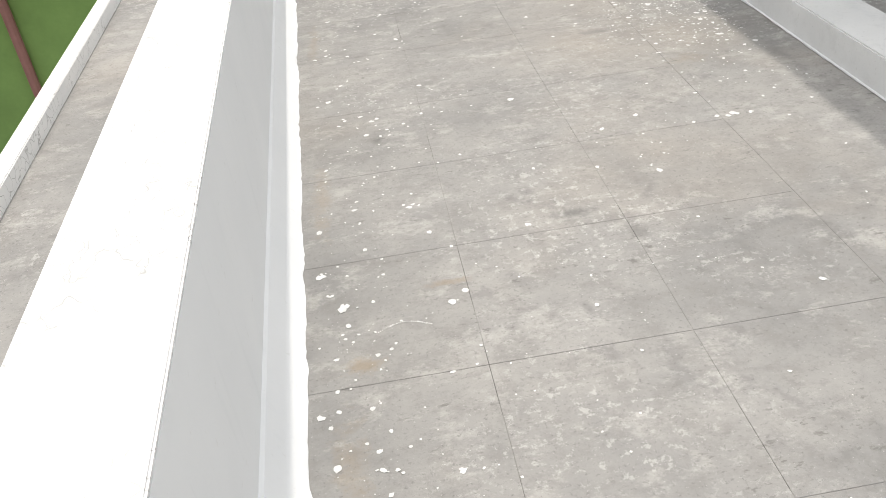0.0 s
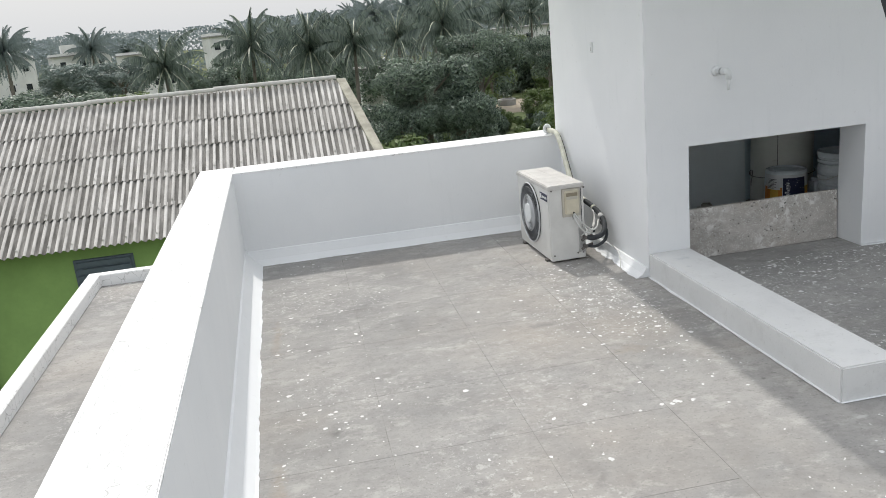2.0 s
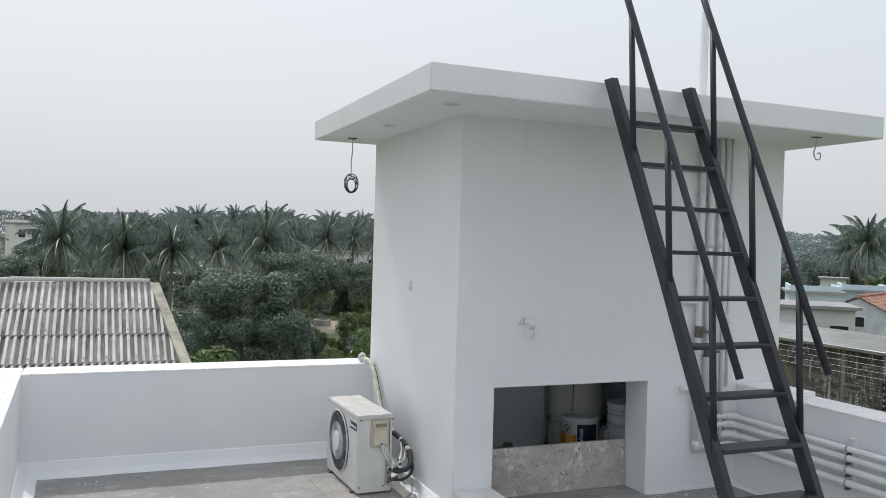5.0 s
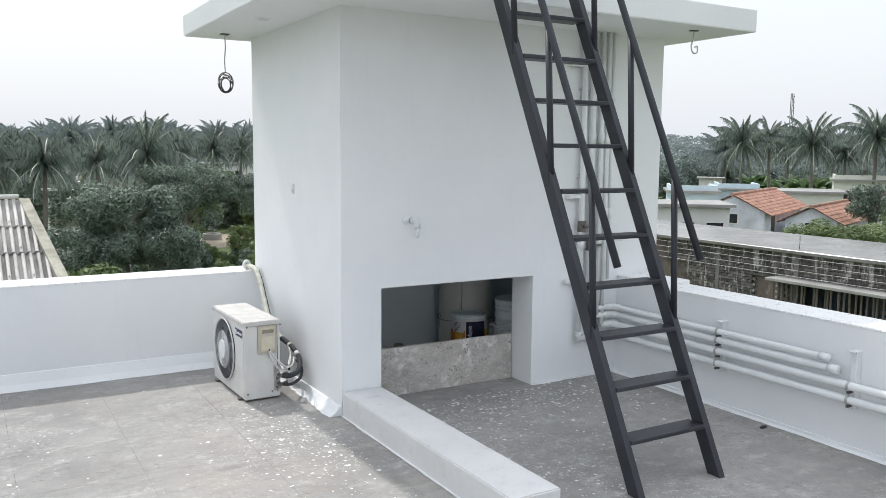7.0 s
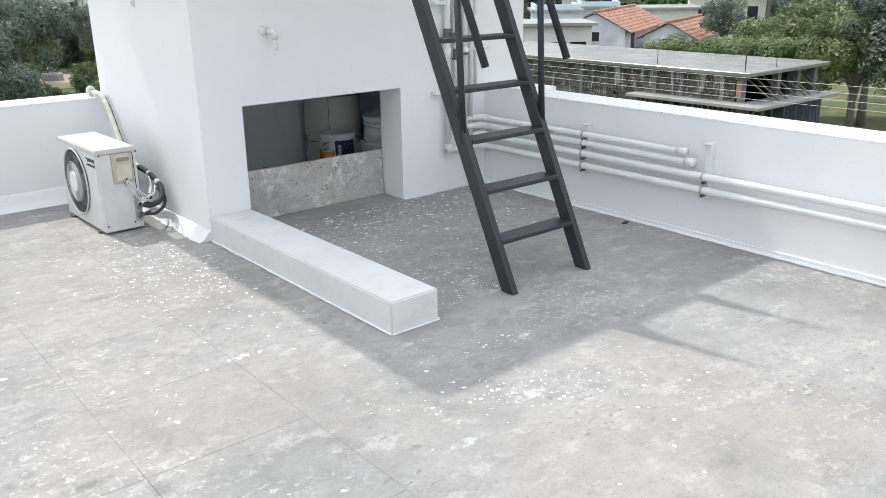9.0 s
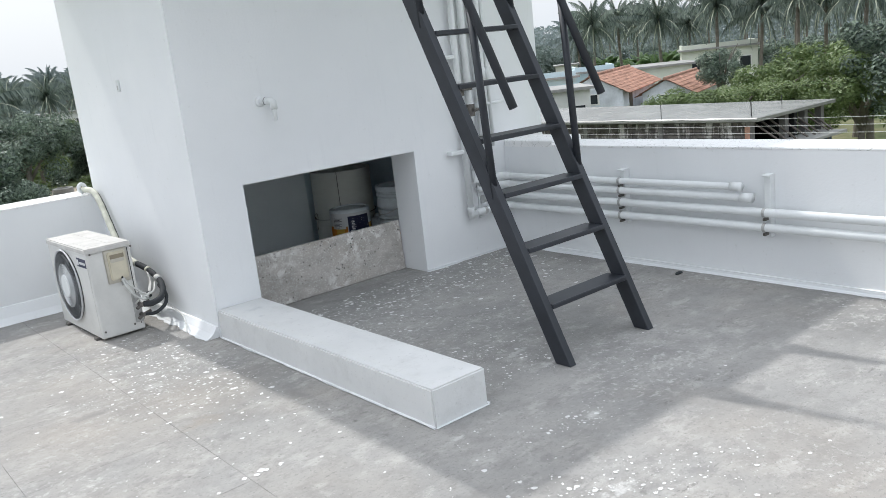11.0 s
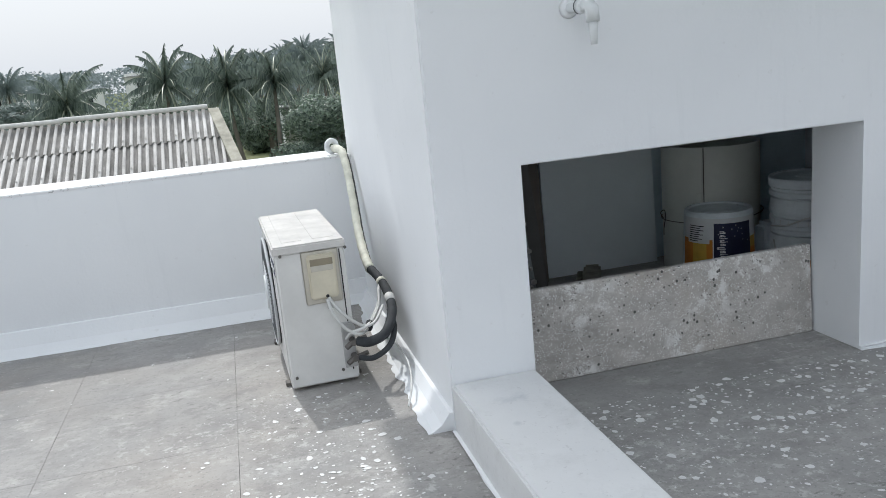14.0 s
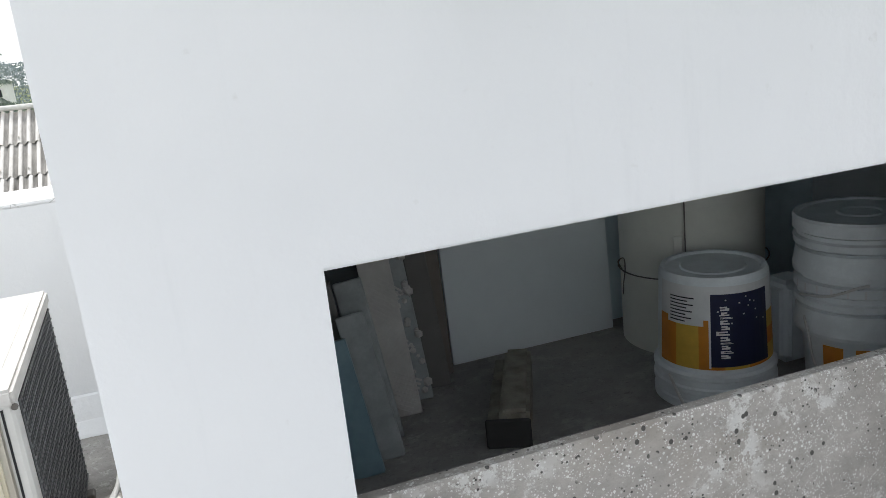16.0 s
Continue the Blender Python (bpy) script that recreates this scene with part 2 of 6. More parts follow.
w = Mat("store_floor_dust", 0.9)
w.color(w.ramp(w.noise(4, 6, 0.7), [(0.3, (0.53, 0.60, 0.575)), (0.7, (0.65, 0.71, 0.685))]))
w.bump(w.noise(70, 4), 0.3, 0.004)
M_STORE = w.m

w = Mat("asbestos_cement_sheet", 0.92, spec=0.2)
a = w.ramp(w.rand(), [(0.0, (0.58, 0.56, 0.53)), (1.0, (0.72, 0.70, 0.67))])
b = w.mix(w.ramp(w.noise(2.2, 7, 0.75, (3, 0.35, 1)), [(0.45, 0.0), (0.72, 0.6)]), a, (0.2, 0.19, 0.18))
xyz = w.n.new("ShaderNodeSeparateXYZ")
w.l.new(w.n.new("ShaderNodeTexCoord").outputs["Object"], xyz.inputs[0])
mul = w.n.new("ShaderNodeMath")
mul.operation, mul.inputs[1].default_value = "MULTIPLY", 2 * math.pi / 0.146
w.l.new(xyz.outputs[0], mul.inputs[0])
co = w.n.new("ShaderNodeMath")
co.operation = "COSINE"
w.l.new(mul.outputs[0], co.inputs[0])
# darker along the troughs of the corrugation, broken up by noise
trough_tone = w.mix(1.0, w.ramp(co.outputs[0], [(0.0, 1.0), (0.45, 0.0)]), w.ramp(w.noise(1.4, 6, 0.7, (3, 0.3, 1)), [(0.3, 0.45), (0.65, 1.0)]), "MULTIPLY")
b = w.mix(trough_tone, b, (0.12, 0.115, 0.105))
w.color(w.mix(w.ramp(w.noise(0.5, 4), [(0.58, 0.0), (0.75, 0.5)]), b, (0.2, 0.19, 0.18)))
w.bump(w.noise(30, 5), 0.3, 0.01)
M_ROOF = w.m
M_VERGE = simple("lichen_mortar", (0.42, 0.40, 0.33), 0.9, scale=3.5, vary=0.35, bump=0.3)
M_GREENW = simple("lime_green_wall", (0.235, 0.37, 0.12), 0.85, scale=1.2, vary=0.14)
M_PINK = simple("faded_red_pipe", (0.36, 0.17, 0.16), 0.7, scale=4)
M_LOUV = simple("grey_louvre", (0.10, 0.13, 0.155), 0.5, scale=8)


def leafy(name, lo, hi, trans=0.25):
    m = Mat(name, 0.42, spec=0.5)
    m.color(m.mix(m.ramp(m.noise(0.45, 4), [(0.45, 0.0), (0.7, 0.45)]), m.ramp(m.rand(True), [(0.0, lo), (1.0, hi)]), hi))
    tl = m.n.new("ShaderNodeBsdfTranslucent")
    m.l.new(m.b.inputs["Base Color"].links[0].from_socket, tl.inputs["Color"])
    both = m.n.new("ShaderNodeMixShader")
    both.inputs[0].default_value = trans
    m.l.new(m.b.outputs[0], both.inputs[1])
    m.l.new(tl.outputs[0], both.inputs[2])
    m.l.new(both.outputs[0], m.n["Material Output"].inputs["Surface"])
    return m.m


M_PALM = leafy("palm_leaf", (0.06, 0.09, 0.078), (0.27, 0.325, 0.27), 0.33)
M_PALMD = leafy("dry_palm_leaf", (0.34, 0.37, 0.26), (0.5, 0.52, 0.40), 0.2)
# far palms: aerial haze put into a pale bluish leaf colour
M_PALMF = leafy("haze_tinted_palm_leaf", (0.15, 0.195, 0.19), (0.27, 0.32, 0.30), 0.3)
M_LEAF = leafy("dark_tree_leaf", (0.03, 0.052, 0.042), (0.25, 0.32, 0.24), 0.3)
M_LEAF2 = leafy("light_tree_leaf", (0.085, 0.14, 0.045), (0.2, 0.26, 0.10), 0.3)
# far broadleaf trees, their distance haze mixed into the leaf colour
M_LEAF3 = leafy("haze_tinted_tree_leaf", (0.12, 0.165, 0.15), (0.22, 0.27, 0.24), 0.3)
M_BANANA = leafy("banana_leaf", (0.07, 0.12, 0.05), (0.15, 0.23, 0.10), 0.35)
# tree line: haze painted in as paler, bluer leaves
M_FAR = leafy("haze_tinted_wood_leaf", (0.20, 0.245, 0.25), (0.28, 0.33, 0.335), 0.25)
M_BARK = simple("palm_bark", (0.2, 0.18, 0.15), 0.9, scale=3, vary=0.3)

w = Mat("field_ground", 0.95, spec=0.1)
a = w.ramp(w.noise(0.04, 6, 0.65), [(0.35, (0.09, 0.12, 0.055)), (0.52, (0.13, 0.15, 0.075)), (0.66, (0.28, 0.25, 0.16))])
w.color(w.mix(w.ramp(w.noise(0.9, 5), [(0.4, 0.0), (0.75, 0.6)]), a, (0.05, 0.08, 0.025)))
M_GROUND = w.m

w = Mat("old_sooty_brickwork", 0.92)
a = w.ramp(w.noise(1.1, 7, 0.75), [(0.3, (0.07, 0.06, 0.055)), (0.6, (0.2, 0.165, 0.14)), (0.8, (0.38, 0.33, 0.29))])
w.color(w.mix(w.ramp(w.noise(3.0, 4, 0.7, (1, 1, 0.3)), [(0.6, 0.0), (0.68, 0.6)]), a, (0.55, 0.53, 0.5)))
M_BRICK = w.m
w = Mat("soot_stained_brick", 0.92)
a = w.ramp(w.rand(True), [(0.0, (0.07, 0.065, 0.06)), (0.6, (0.13, 0.12, 0.112)), (1.0, (0.22, 0.195, 0.178))])
b = w.mix(w.ramp(w.noise(0.9, 6, 0.7), [(0.45, 0.0), (0.65, 0.8)]), a, (0.075, 0.07, 0.062))
w.color(w.mix(w.ramp(w.noise(2.6, 6, 0.75, (1, 1.6, 0.3)), [(0.53, 0.0), (0.62, 0.8)]), b, (0.55, 0.535, 0.51)))
M_BRICKROW = w.m
M_CONC = simple("wet_grey_concrete", (0.33, 0.325, 0.31), 0.55, scale=0.8, vary=0.25)
M_WETROOF = simple("damp_roof_concrete", (0.22, 0.22, 0.205), 0.26, scale=0.7, vary=0.35)
M_CONCD = simple("dark_concrete", (0.2, 0.195, 0.185), 0.85, scale=1.2, vary=0.35)
M_TILE = simple("clay_roof_tile", (0.45, 0.26, 0.19), 0.8, scale=2.6, vary=0.55)
M_BLUEW = simple("bluish_limewash", (0.74, 0.77, 0.81), 0.85, scale=0.9, vary=0.3)
M_HOUSEW = simple("offwhite_house_wall", (0.78, 0.78, 0.75), 0.85, scale=0.6, vary=0.14)
M_HOUSEG = simple("pale_green_wall", (0.70, 0.72, 0.63), 0.85, scale=0.6, vary=0.12)
M_TANKB = simple("pale_blue_paint", (0.58, 0.71, 0.76), 0.7, scale=1.0, vary=0.1)
M_WINDOW = simple("dark_window", (0.03, 0.035, 0.04), 0.25, scale=2)
M_WOOD = simple("rough_scaffold_wood", (0.17, 0.15, 0.13), 0.85, scale=3, vary=0.3)
M_BUCKET = simple("grey_white_bucket", (0.77, 0.82, 0.83), 0.5, scale=14, vary=0.12)
M_LABELW = simple("white_paper_label", (0.7, 0.71, 0.7), 0.6, scale=20, vary=0.08)
M_NAVY = simple("navy_print", (0.018, 0.022, 0.06), 0.45, scale=30)
M_ORANGE = simple("orange_print", (0.62, 0.24, 0.03), 0.5, scale=20)
M_YELLOW = simple("amber_print", (0.66, 0.42, 0.07), 0.5, scale=20)
M_INK = simple("black_print", (0.03, 0.03, 0.035), 0.5, scale=20)
# bluish tint put in to cool the light bounced inside the store
M_LIMEB = simple("bounce_tint_limewash", (0.72, 0.84, 0.87), 0.9, scale=2.5, vary=0.12)
M_PANEL = simple("matt_white_board", (0.80, 0.86, 0.87), 0.7, scale=2, vary=0.06)
M_ROLL = simple("cream_plastic_sheet", (0.76, 0.77, 0.70), 0.5, scale=2.5, vary=0.1)
M_GRANITE = simple("dark_grey_stone_strip", (0.38, 0.41, 0.41), 0.5, scale=14, vary=0.3)
M_GLASSY = simple("bluish_stone_strip", (0.22, 0.33, 0.38), 0.3, scale=6, vary=0.3)
M_MORTAR = simple("combed_mortar", (0.6, 0.59, 0.56), 0.9, scale=14, vary=0.15)
M_BLOCK = simple("worn_grey_timber", (0.33, 0.315, 0.26), 0.85, scale=18, vary=0.4, bump=0.4)
M_SAND = simple("bare_earth", (0.36, 0.31, 0.24), 0.95, scale=0.5, vary=0.2)
M_DUST = simple("dusty_grey_lid", (0.56, 0.55, 0.53), 0.7, scale=11, vary=0.2)
M_PLATE = simple("greyish_beige_plastic", (0.52, 0.49, 0.42), 0.55, scale=14, vary=0.1)
M_CORD = simple("dull_cord", (0.16, 0.15, 0.14), 0.8, scale=40)
M_FANLIGHT = simple("light_grille_wire", (0.55, 0.565, 0.575), 0.45, scale=12)
M_RECESS = simple("recess_shade_brown", (0.26, 0.225, 0.16), 0.6, scale=12)
M_FANGREY = simple("grey_fan_plastic", (0.33, 0.345, 0.36), 0.5, scale=12)
M_DIMBLUE = simple("dim_interior_blue_grey", (0.05, 0.065, 0.095), 0.7, scale=2, vary=0.3)
M_LAMP = simple("dull_lamp_glass", (0.55, 0.56, 0.55), 0.3, scale=10)

# ---- mesh helpers ----
ORIGIN = {}


def thing(name, at, label, category, group="", kind=""):
    ob = new(name)
    ob.empty_display_size = 0.1
    ob.location = at
    ORIGIN[ob] = Vector(at)
    return tagged(ob, label, category, group, kind)


def mesh_of(bm, material, smooth=False):
    me = bpy.data.meshes.new("m")
    bm.to_mesh(me)
    bm.free()
    me.materials.append(material)
    if smooth:
        me.shade_smooth()
    return me


def part(name, bm, material, parent, label="", smooth=False):
    """One mesh under a thing, given in world coordinates."""
    o = ORIGIN[parent]
    bmesh.ops.translate(bm, verts=bm.verts, vec=-o)
    ob = new(name, mesh_of(bm, material, smooth))
    ob.parent = parent
    ORIGIN[ob] = o
    return tagged(ob, label)


def whole(name, bm, material, label, category, group="", kind="", smooth=False):
    ob = new(name, mesh_of(bm, material, smooth))
    ORIGIN[ob] = Vector((0, 0, 0))
    return tagged(ob, label, category, group, kind)


def box(x0, x1, y0, y1, z0, z1, bevel=0.0, bm=None, m=None, seg=1):
    bm = bm or bmesh.new()
    mat = Matrix.LocRotScale(((x0 + x1) / 2, (y0 + y1) / 2, (z0 + z1) / 2), None, (x1 - x0, y1 - y0, z1 - z0))
    r = bmesh.ops.create_cube(bm, size=1.0, matrix=(m @ mat) if m else mat)
    if bevel:
        es = {e for vv in r["verts"] for e in vv.link_edges}
        bmesh.ops.bevel(bm, geom=list(es), offset=bevel, segments=seg, affect="EDGES", clamp_overlap=True)
    return bm


def prism(poly, z0, z1, bevel=0.0, bm=None):
    bm = bm or bmesh.new()
    lo = [bm.verts.new((x, y, z0)) for x, y in poly]
    hi = [bm.verts.new((x, y, z1)) for x, y in poly]
    n = len(poly)
    fs = [bm.faces.new(lo[::-1]), bm.faces.new(hi)]
    for i in range(n):
        fs.append(bm.faces.new((lo[i], lo[(i + 1) % n], hi[(i + 1) % n], hi[i])))
    bmesh.ops.recalc_face_normals(bm, faces=fs)
    if bevel:
        bmesh.ops.bevel(bm, geom=list({e for f in fs for e in f.edges}), offset=bevel, segments=2, affect="EDGES")
    return bm


def tube(points, r, segs=10, bm=None, caps=True, radii=None):
    bm = bm or bmesh.new()
    pts = [Vector(p) for p in points]
    rings = []
    up = Vector((0.13, 0.21, 0.97)).normalized()
    for i, p in enumerate(pts):
        d = (pts[min(i + 1, len(pts) - 1)] - pts[max(i - 1, 0)]).normalized()
        a = d.cross(up)
        if a.length < 0.05:
            a = d.cross(Vector((1, 0, 0)))
        a.normalize()
        b = d.cross(a).normalized()
        rr = radii[i] if radii else r
        rings.append([bm.verts.new(p + rr * (math.cos(t) * a + math.sin(t) * b)) for t in [2 * math.pi * k / segs for k in range(segs)]])
    for q, s in zip(rings, rings[1:]):
        for k in range(segs):
            bm.faces.new((q[k], q[(k + 1) % segs], s[(k + 1) % segs], s[k]))
    if caps:
        bm.faces.new(rings[0][::-1])
        bm.faces.new(rings[-1])
    bmesh.ops.recalc_face_normals(bm, faces=bm.faces)
    return bm


def smooth_path(points, n=6):
    """A rounded line through the points."""
    p = [Vector(q) for q in points]
    p = [2 * p[0] - p[1]] + p + [2 * p[-1] - p[-2]]
    out = []
    for i in range(1, len(p) - 2):
        for k in range(n):
            t = k / n
            a, b, c, d = p[i - 1:i + 3]
            out.append(0.5 * (2 * b + (c - a) * t + (2 * a - 5 * b + 4 * c - d) * t * t + (3 * b - a - 3 * c + d) * t ** 3))
    return out + [p[-2]]


def lathe(profile, centre, segs=32, bm=None):
    """A turned shape from (radius, height) pairs."""
    bm = bm or bmesh.new()
    cx, cy, cz = centre
    rings = [[bm.verts.new((cx + r * math.cos(2 * math.pi * k / segs), cy + r * math.sin(2 * math.pi * k / segs), cz + z)) for k in range(segs)] for r, z in profile]
    for q, s in zip(rings, rings[1:]):
        for k in range(segs):
            bm.faces.new((q[k], q[(k + 1) % segs], s[(k + 1) % segs], s[k]))
    bm.faces.new(rings[0][::-1])
    bm.faces.new(rings[-1])
    bmesh.ops.recalc_face_normals(bm, faces=bm.faces)
    return bm


# ---- terrace structure ----
LX = lambda y: 0.597 - 0.0255 * (y - 2.5)     # inner face of the long parapet, slightly askew
LO = lambda y: 0.312 - 0.0205 * (y - 2.5)    # its outer face
TOP = 0.725
FARY, FARO = 7.35, 7.68
TX0, TX1, TY0, TY1 = 3.05, 5.73, 5.70, 7.45  # stair-head block
SOF, SLT = 2.545, 2.70
RX = 5.33

floor = whole("floor", box(0.45, 5.6, -4.0, 7.6, -0.3, -0.0014), M_JOINT, "grey weathered cement terrace floor with scored joints", "floor", kind="structure")


def parapet(name, poly, label):
    t = thing(name, (poly[0][0], poly[0][1], 0), label, "parapet", kind="structure")
    part("wall_body", prism(poly, -0.3, TOP - 0.012), M_WALL, t)
    part("coping", prism(poly, TOP - 0.012, TOP, 0.004), M_TOP, t, "sun-bleached white painted top with hairline cracks")
    return t


def left_poly(y0, y1):
    return [(LX(y0), y0), (LX(y1), y1), (LO(y1), y1), (LO(y0), y0)]


parapet("wall_west", left_poly(-4.0, FARO), "long white painted parapet wall with cracked top")
parapet("wall_north", [(LX(FARY), FARY), (TX0, FARY), (TX0, FARO), (LX(FARY), FARO)], "white painted parapet wall behind the outdoor unit")
parapet("wall_east", [(RX, TY0), (RX, -4.0), (RX + 0.3, -4.0), (RX + 0.3, TY0)], "white painted parapet wall carrying pipes")
parapet("wall_south", [(LX(-4), -4.0), (LX(-4), -4.25), (RX + 0.3, -4.25), (RX + 0.3, -4.0)], "white painted parapet wall")
# small raised block on the east coping
whole("coping_step", box(RX + 0.002, RX + 0.305, 5.25, TY0 - 0.002, TOP - 0.1, TOP + 0.03, 0.006), M_TOP, "raised white coping end beside the block", "coping", kind="structure")


def cove(name, line, out, width, height, rag=0.012, seed=1, width_end=None):
    """A sloping mortar fillet at a wall's foot with a ragged paint edge."""
    rnd = random.Random(seed)
    bm = bmesh.new()
    (x0, y0), (x1, y1) = line
    n = max(8, int(math.hypot(x1 - x0, y1 - y0) / 0.03))
    rows = []
    for i in range(n + 1):
        f = i / n
        x, y = x0 + (x1 - x0) * f, y0 + (y1 - y0) * f
        width_at = width + ((width_end or width) - width) * f
        e = width_at * 0.85 + rag * (0.5 + noise.noise(Vector((i * 0.11, seed, 0))) * 1.1 + noise.noise(Vector((i * 0.45, seed, 7))) * 0.5 + rnd.uniform(-0.15, 0.15))
        prof = [(0.0, height), (0.012, height * 0.97), (width_at * 0.45, height * 0.38), (width_at * 0.8, height * 0.08), (e, 0.002), (e, -0.02), (0, -0.02)]
        rows.append([bm.verts.new((x + out[0] * a, y + out[1] * a, b)) for a, b in prof])
    for p, q in zip(rows, rows[1:]):
        for k in range(len(p) - 1):
            bm.faces.new((p[k], q[k], q[k + 1], p[k + 1]))
    bm.faces.new(rows[0])
    bm.faces.new(rows[-1][::-1])
    bmesh.ops.recalc_face_normals(bm, faces=bm.faces)
    return whole(name, bm, M_WALL, "white painted mortar fillet with ragged edge", "fillet", kind="structure", smooth=False)


cove("baseboard_west", ((LX(-4.0), -4.0), (LX(FARY), FARY)), (1, 0), 0.07, 0.12, seed=1, width_end=0.135)
cove("baseboard_north", ((LX(FARY), FARY), (TX0, FARY)), (0, -1), 0.095, 0.11, seed=2)
cove("baseboard_block", ((TX0, TY0 + 0.015), (TX0, TY1)), (-1, 0), 0.085, 0.06, 0.03, seed=3, width_end=0.06)
cove("baseboard_east", ((RX, -4.0), (RX, TY0)), (-1, 0), 0.03, 0.03, seed=4)
cove("baseboard_front", ((4.53, TY0), (RX, TY0)), (0, -1), 0.010, 0.012, 0.016, seed=5)

# kerb running out from the block
KX0, KX1, KY, KZ = 3.05, 3.325, 3.842, 0.157
whole("kerb", box(KX0, KX1, KY, TY0, -0.01, KZ, 0.007, seg=2), M_KERB, "low white painted kerb running out from the block", "kerb", kind="structure")
cove("kerb_foot_west", ((KX0, KY), (KX0, TY0)), (-1, 0), 0.005, 0.006, 0.007, seed=6)
cove("kerb_foot_end", ((KX0, KY), (KX1, KY)), (0, -1), 0.002, 0.003, 0.003, seed=7)
cove("kerb_foot_east", ((KX1, KY), (KX1, TY0)), (1, 0), 0.003, 0.004, 0.005, seed=8)

# the block: walls with a low opening in front, a roof slab
OX0, OX1, OZ = 3.325, 4.53, 0.80
tw = thing("wall_block_front", (TX0, TY0, 0), "white painted front wall of the block with a low opening", "wall", kind="structure")
WT = 0.25


def eased(bm, test, r=0.006):
    """Rounds the edges whose two ends both pass the test."""
    es = [e for e in bm.edges if all(test(v.co) for v in e.verts)]
    bmesh.ops.bevel(bm, geom=es, offset=r, segments=2, affect="EDGES")
    return bm


front = lambda v: abs(v.y - TY0) < 1e-4
part("wall_pier", eased(box(TX0, OX0, TY0, TY0 + WT, -0.3, SOF), lambda v: front(v) and abs(v.x - TX0) < 1e-4), M_WALL, tw)
part("wall_panel", box(OX1, TX1, TY0, TY0 + WT, -0.3, SOF), M_WALL, tw)
part("lintel_wall", eased(box(OX0, OX1, TY0, TY0 + WT, OZ, SOF), lambda v: front(v) and abs(v.z - OZ) < 1e-4, 0.004), M_WALL, tw)
whole("wall_block_west", box(TX0, TX0 + 0.22, TY0 + WT, TY1, -0.3, SOF), M_WALL, "white painted side wall of the block", "wall", kind="structure")
whole("wall_block_east", box(TX1 - 0.22, TX1, TY0 + WT, TY1, -0.3, SOF), M_WALL, "white painted far side wall of the block", "wall", kind="structure")
whole("wall_block_north", box(TX0 + 0.22, TX1 - 0.22, TY1 - 0.22, TY1, -0.3, SOF), M_LIMEB, "limewashed back wall of the store, tinted bluish to cool bounced light", "wall", kind="structure")
whole("ceiling", box(TX0 + 0.22, TX1 - 0.22, TY0 + WT, TY1 - 0.22, 1.1, 1.2), M_LIMEB, "unseen limewashed ceiling of the low store, tinted bluish to cool bounced light", "ceiling", kind="structure")
whole("store_floor", box(TX0 + 0.22, TX1 - 0.22, TY0 + WT, TY1 - 0.22, -0.2, -0.001), M_STORE, "dusty grey floor inside the low store", "floor", kind="structure")
whole("roof_slab", box(2.57, 6.0, 5.07, 7.62, SOF, SLT, 0.006, seg=2), M_WALL, "flat white painted roof slab overhanging the block", "roof", kind="structure")

# sill slab along the outside of the long parapet, with its raised rim
ZL = -0.09
rim = lambda y: LO(y) - 0.905
whole("ledge", prism([(rim(-4), -4), (rim(FARO), FARO), (LO(FARO) - 0.001, FARO), (LO(-4) - 0.001, -4)], ZL - 0.15, ZL), M_FLOOR, "cement sunshade slab outside the parapet", "ledge", kind="structure")
whole("ledge_rim", prism([(rim(-4) - 0.1, -4), (rim(FARO) - 0.1, FARO + 0.1), (LO(FARO) - 0.001, FARO + 0.1), (LO(FARO) - 0.001, FARO + 0.002), (rim(FARO), FARO + 0.002), (rim(-4), -4)], ZL - 0.2, 0.0, 0.005), M_TOP, "white painted raised rim of the sunshade slab", "rim", kind="structure")
# the house under the terrace
whole("house_body", box(-0.15, 5.6, -4.2, 7.65, -6.5, -0.31), M_WALL, "white painted storeys below the terrace", "building", kind="structure")

# ---- ladder ----
LEANX, Y0L, SLOPE = -0.14, 3.82, 1.14 / 2.7


def lad(x, s, z):
    """A place on the ladder: x across at its foot, s back from its front plane along y, height z."""
    return Vector((x + LEANX * z / 2.7, Y0L + SLOPE * z + s, z))


def bar(a, b, wx, wy):
    """A square bar between two points, wx wide across and wy deep, cut level at both ends."""
    bm = bmesh.new()
    vs = []
    for p in (a, b):
        vs.append([bm.verts.new(p + Vector((i, j, 0))) for i, j in ((-wx / 2, 0), (wx / 2, 0), (wx / 2, wy), (-wx / 2, wy))])
    for k in range(4):
        bm.faces.new((vs[0][k], vs[0][(k + 1) % 4], vs[1][(k + 1) % 4], vs[1][k]))
    bm.faces.new(vs[0][::-1])
    bm.faces.new(vs[1])
    bmesh.ops.recalc_face_normals(bm, faces=bm.faces)
    bmesh.ops.bevel(bm, geom=list(bm.edges), offset=0.003, segments=1, affect="EDGES")
    return bm


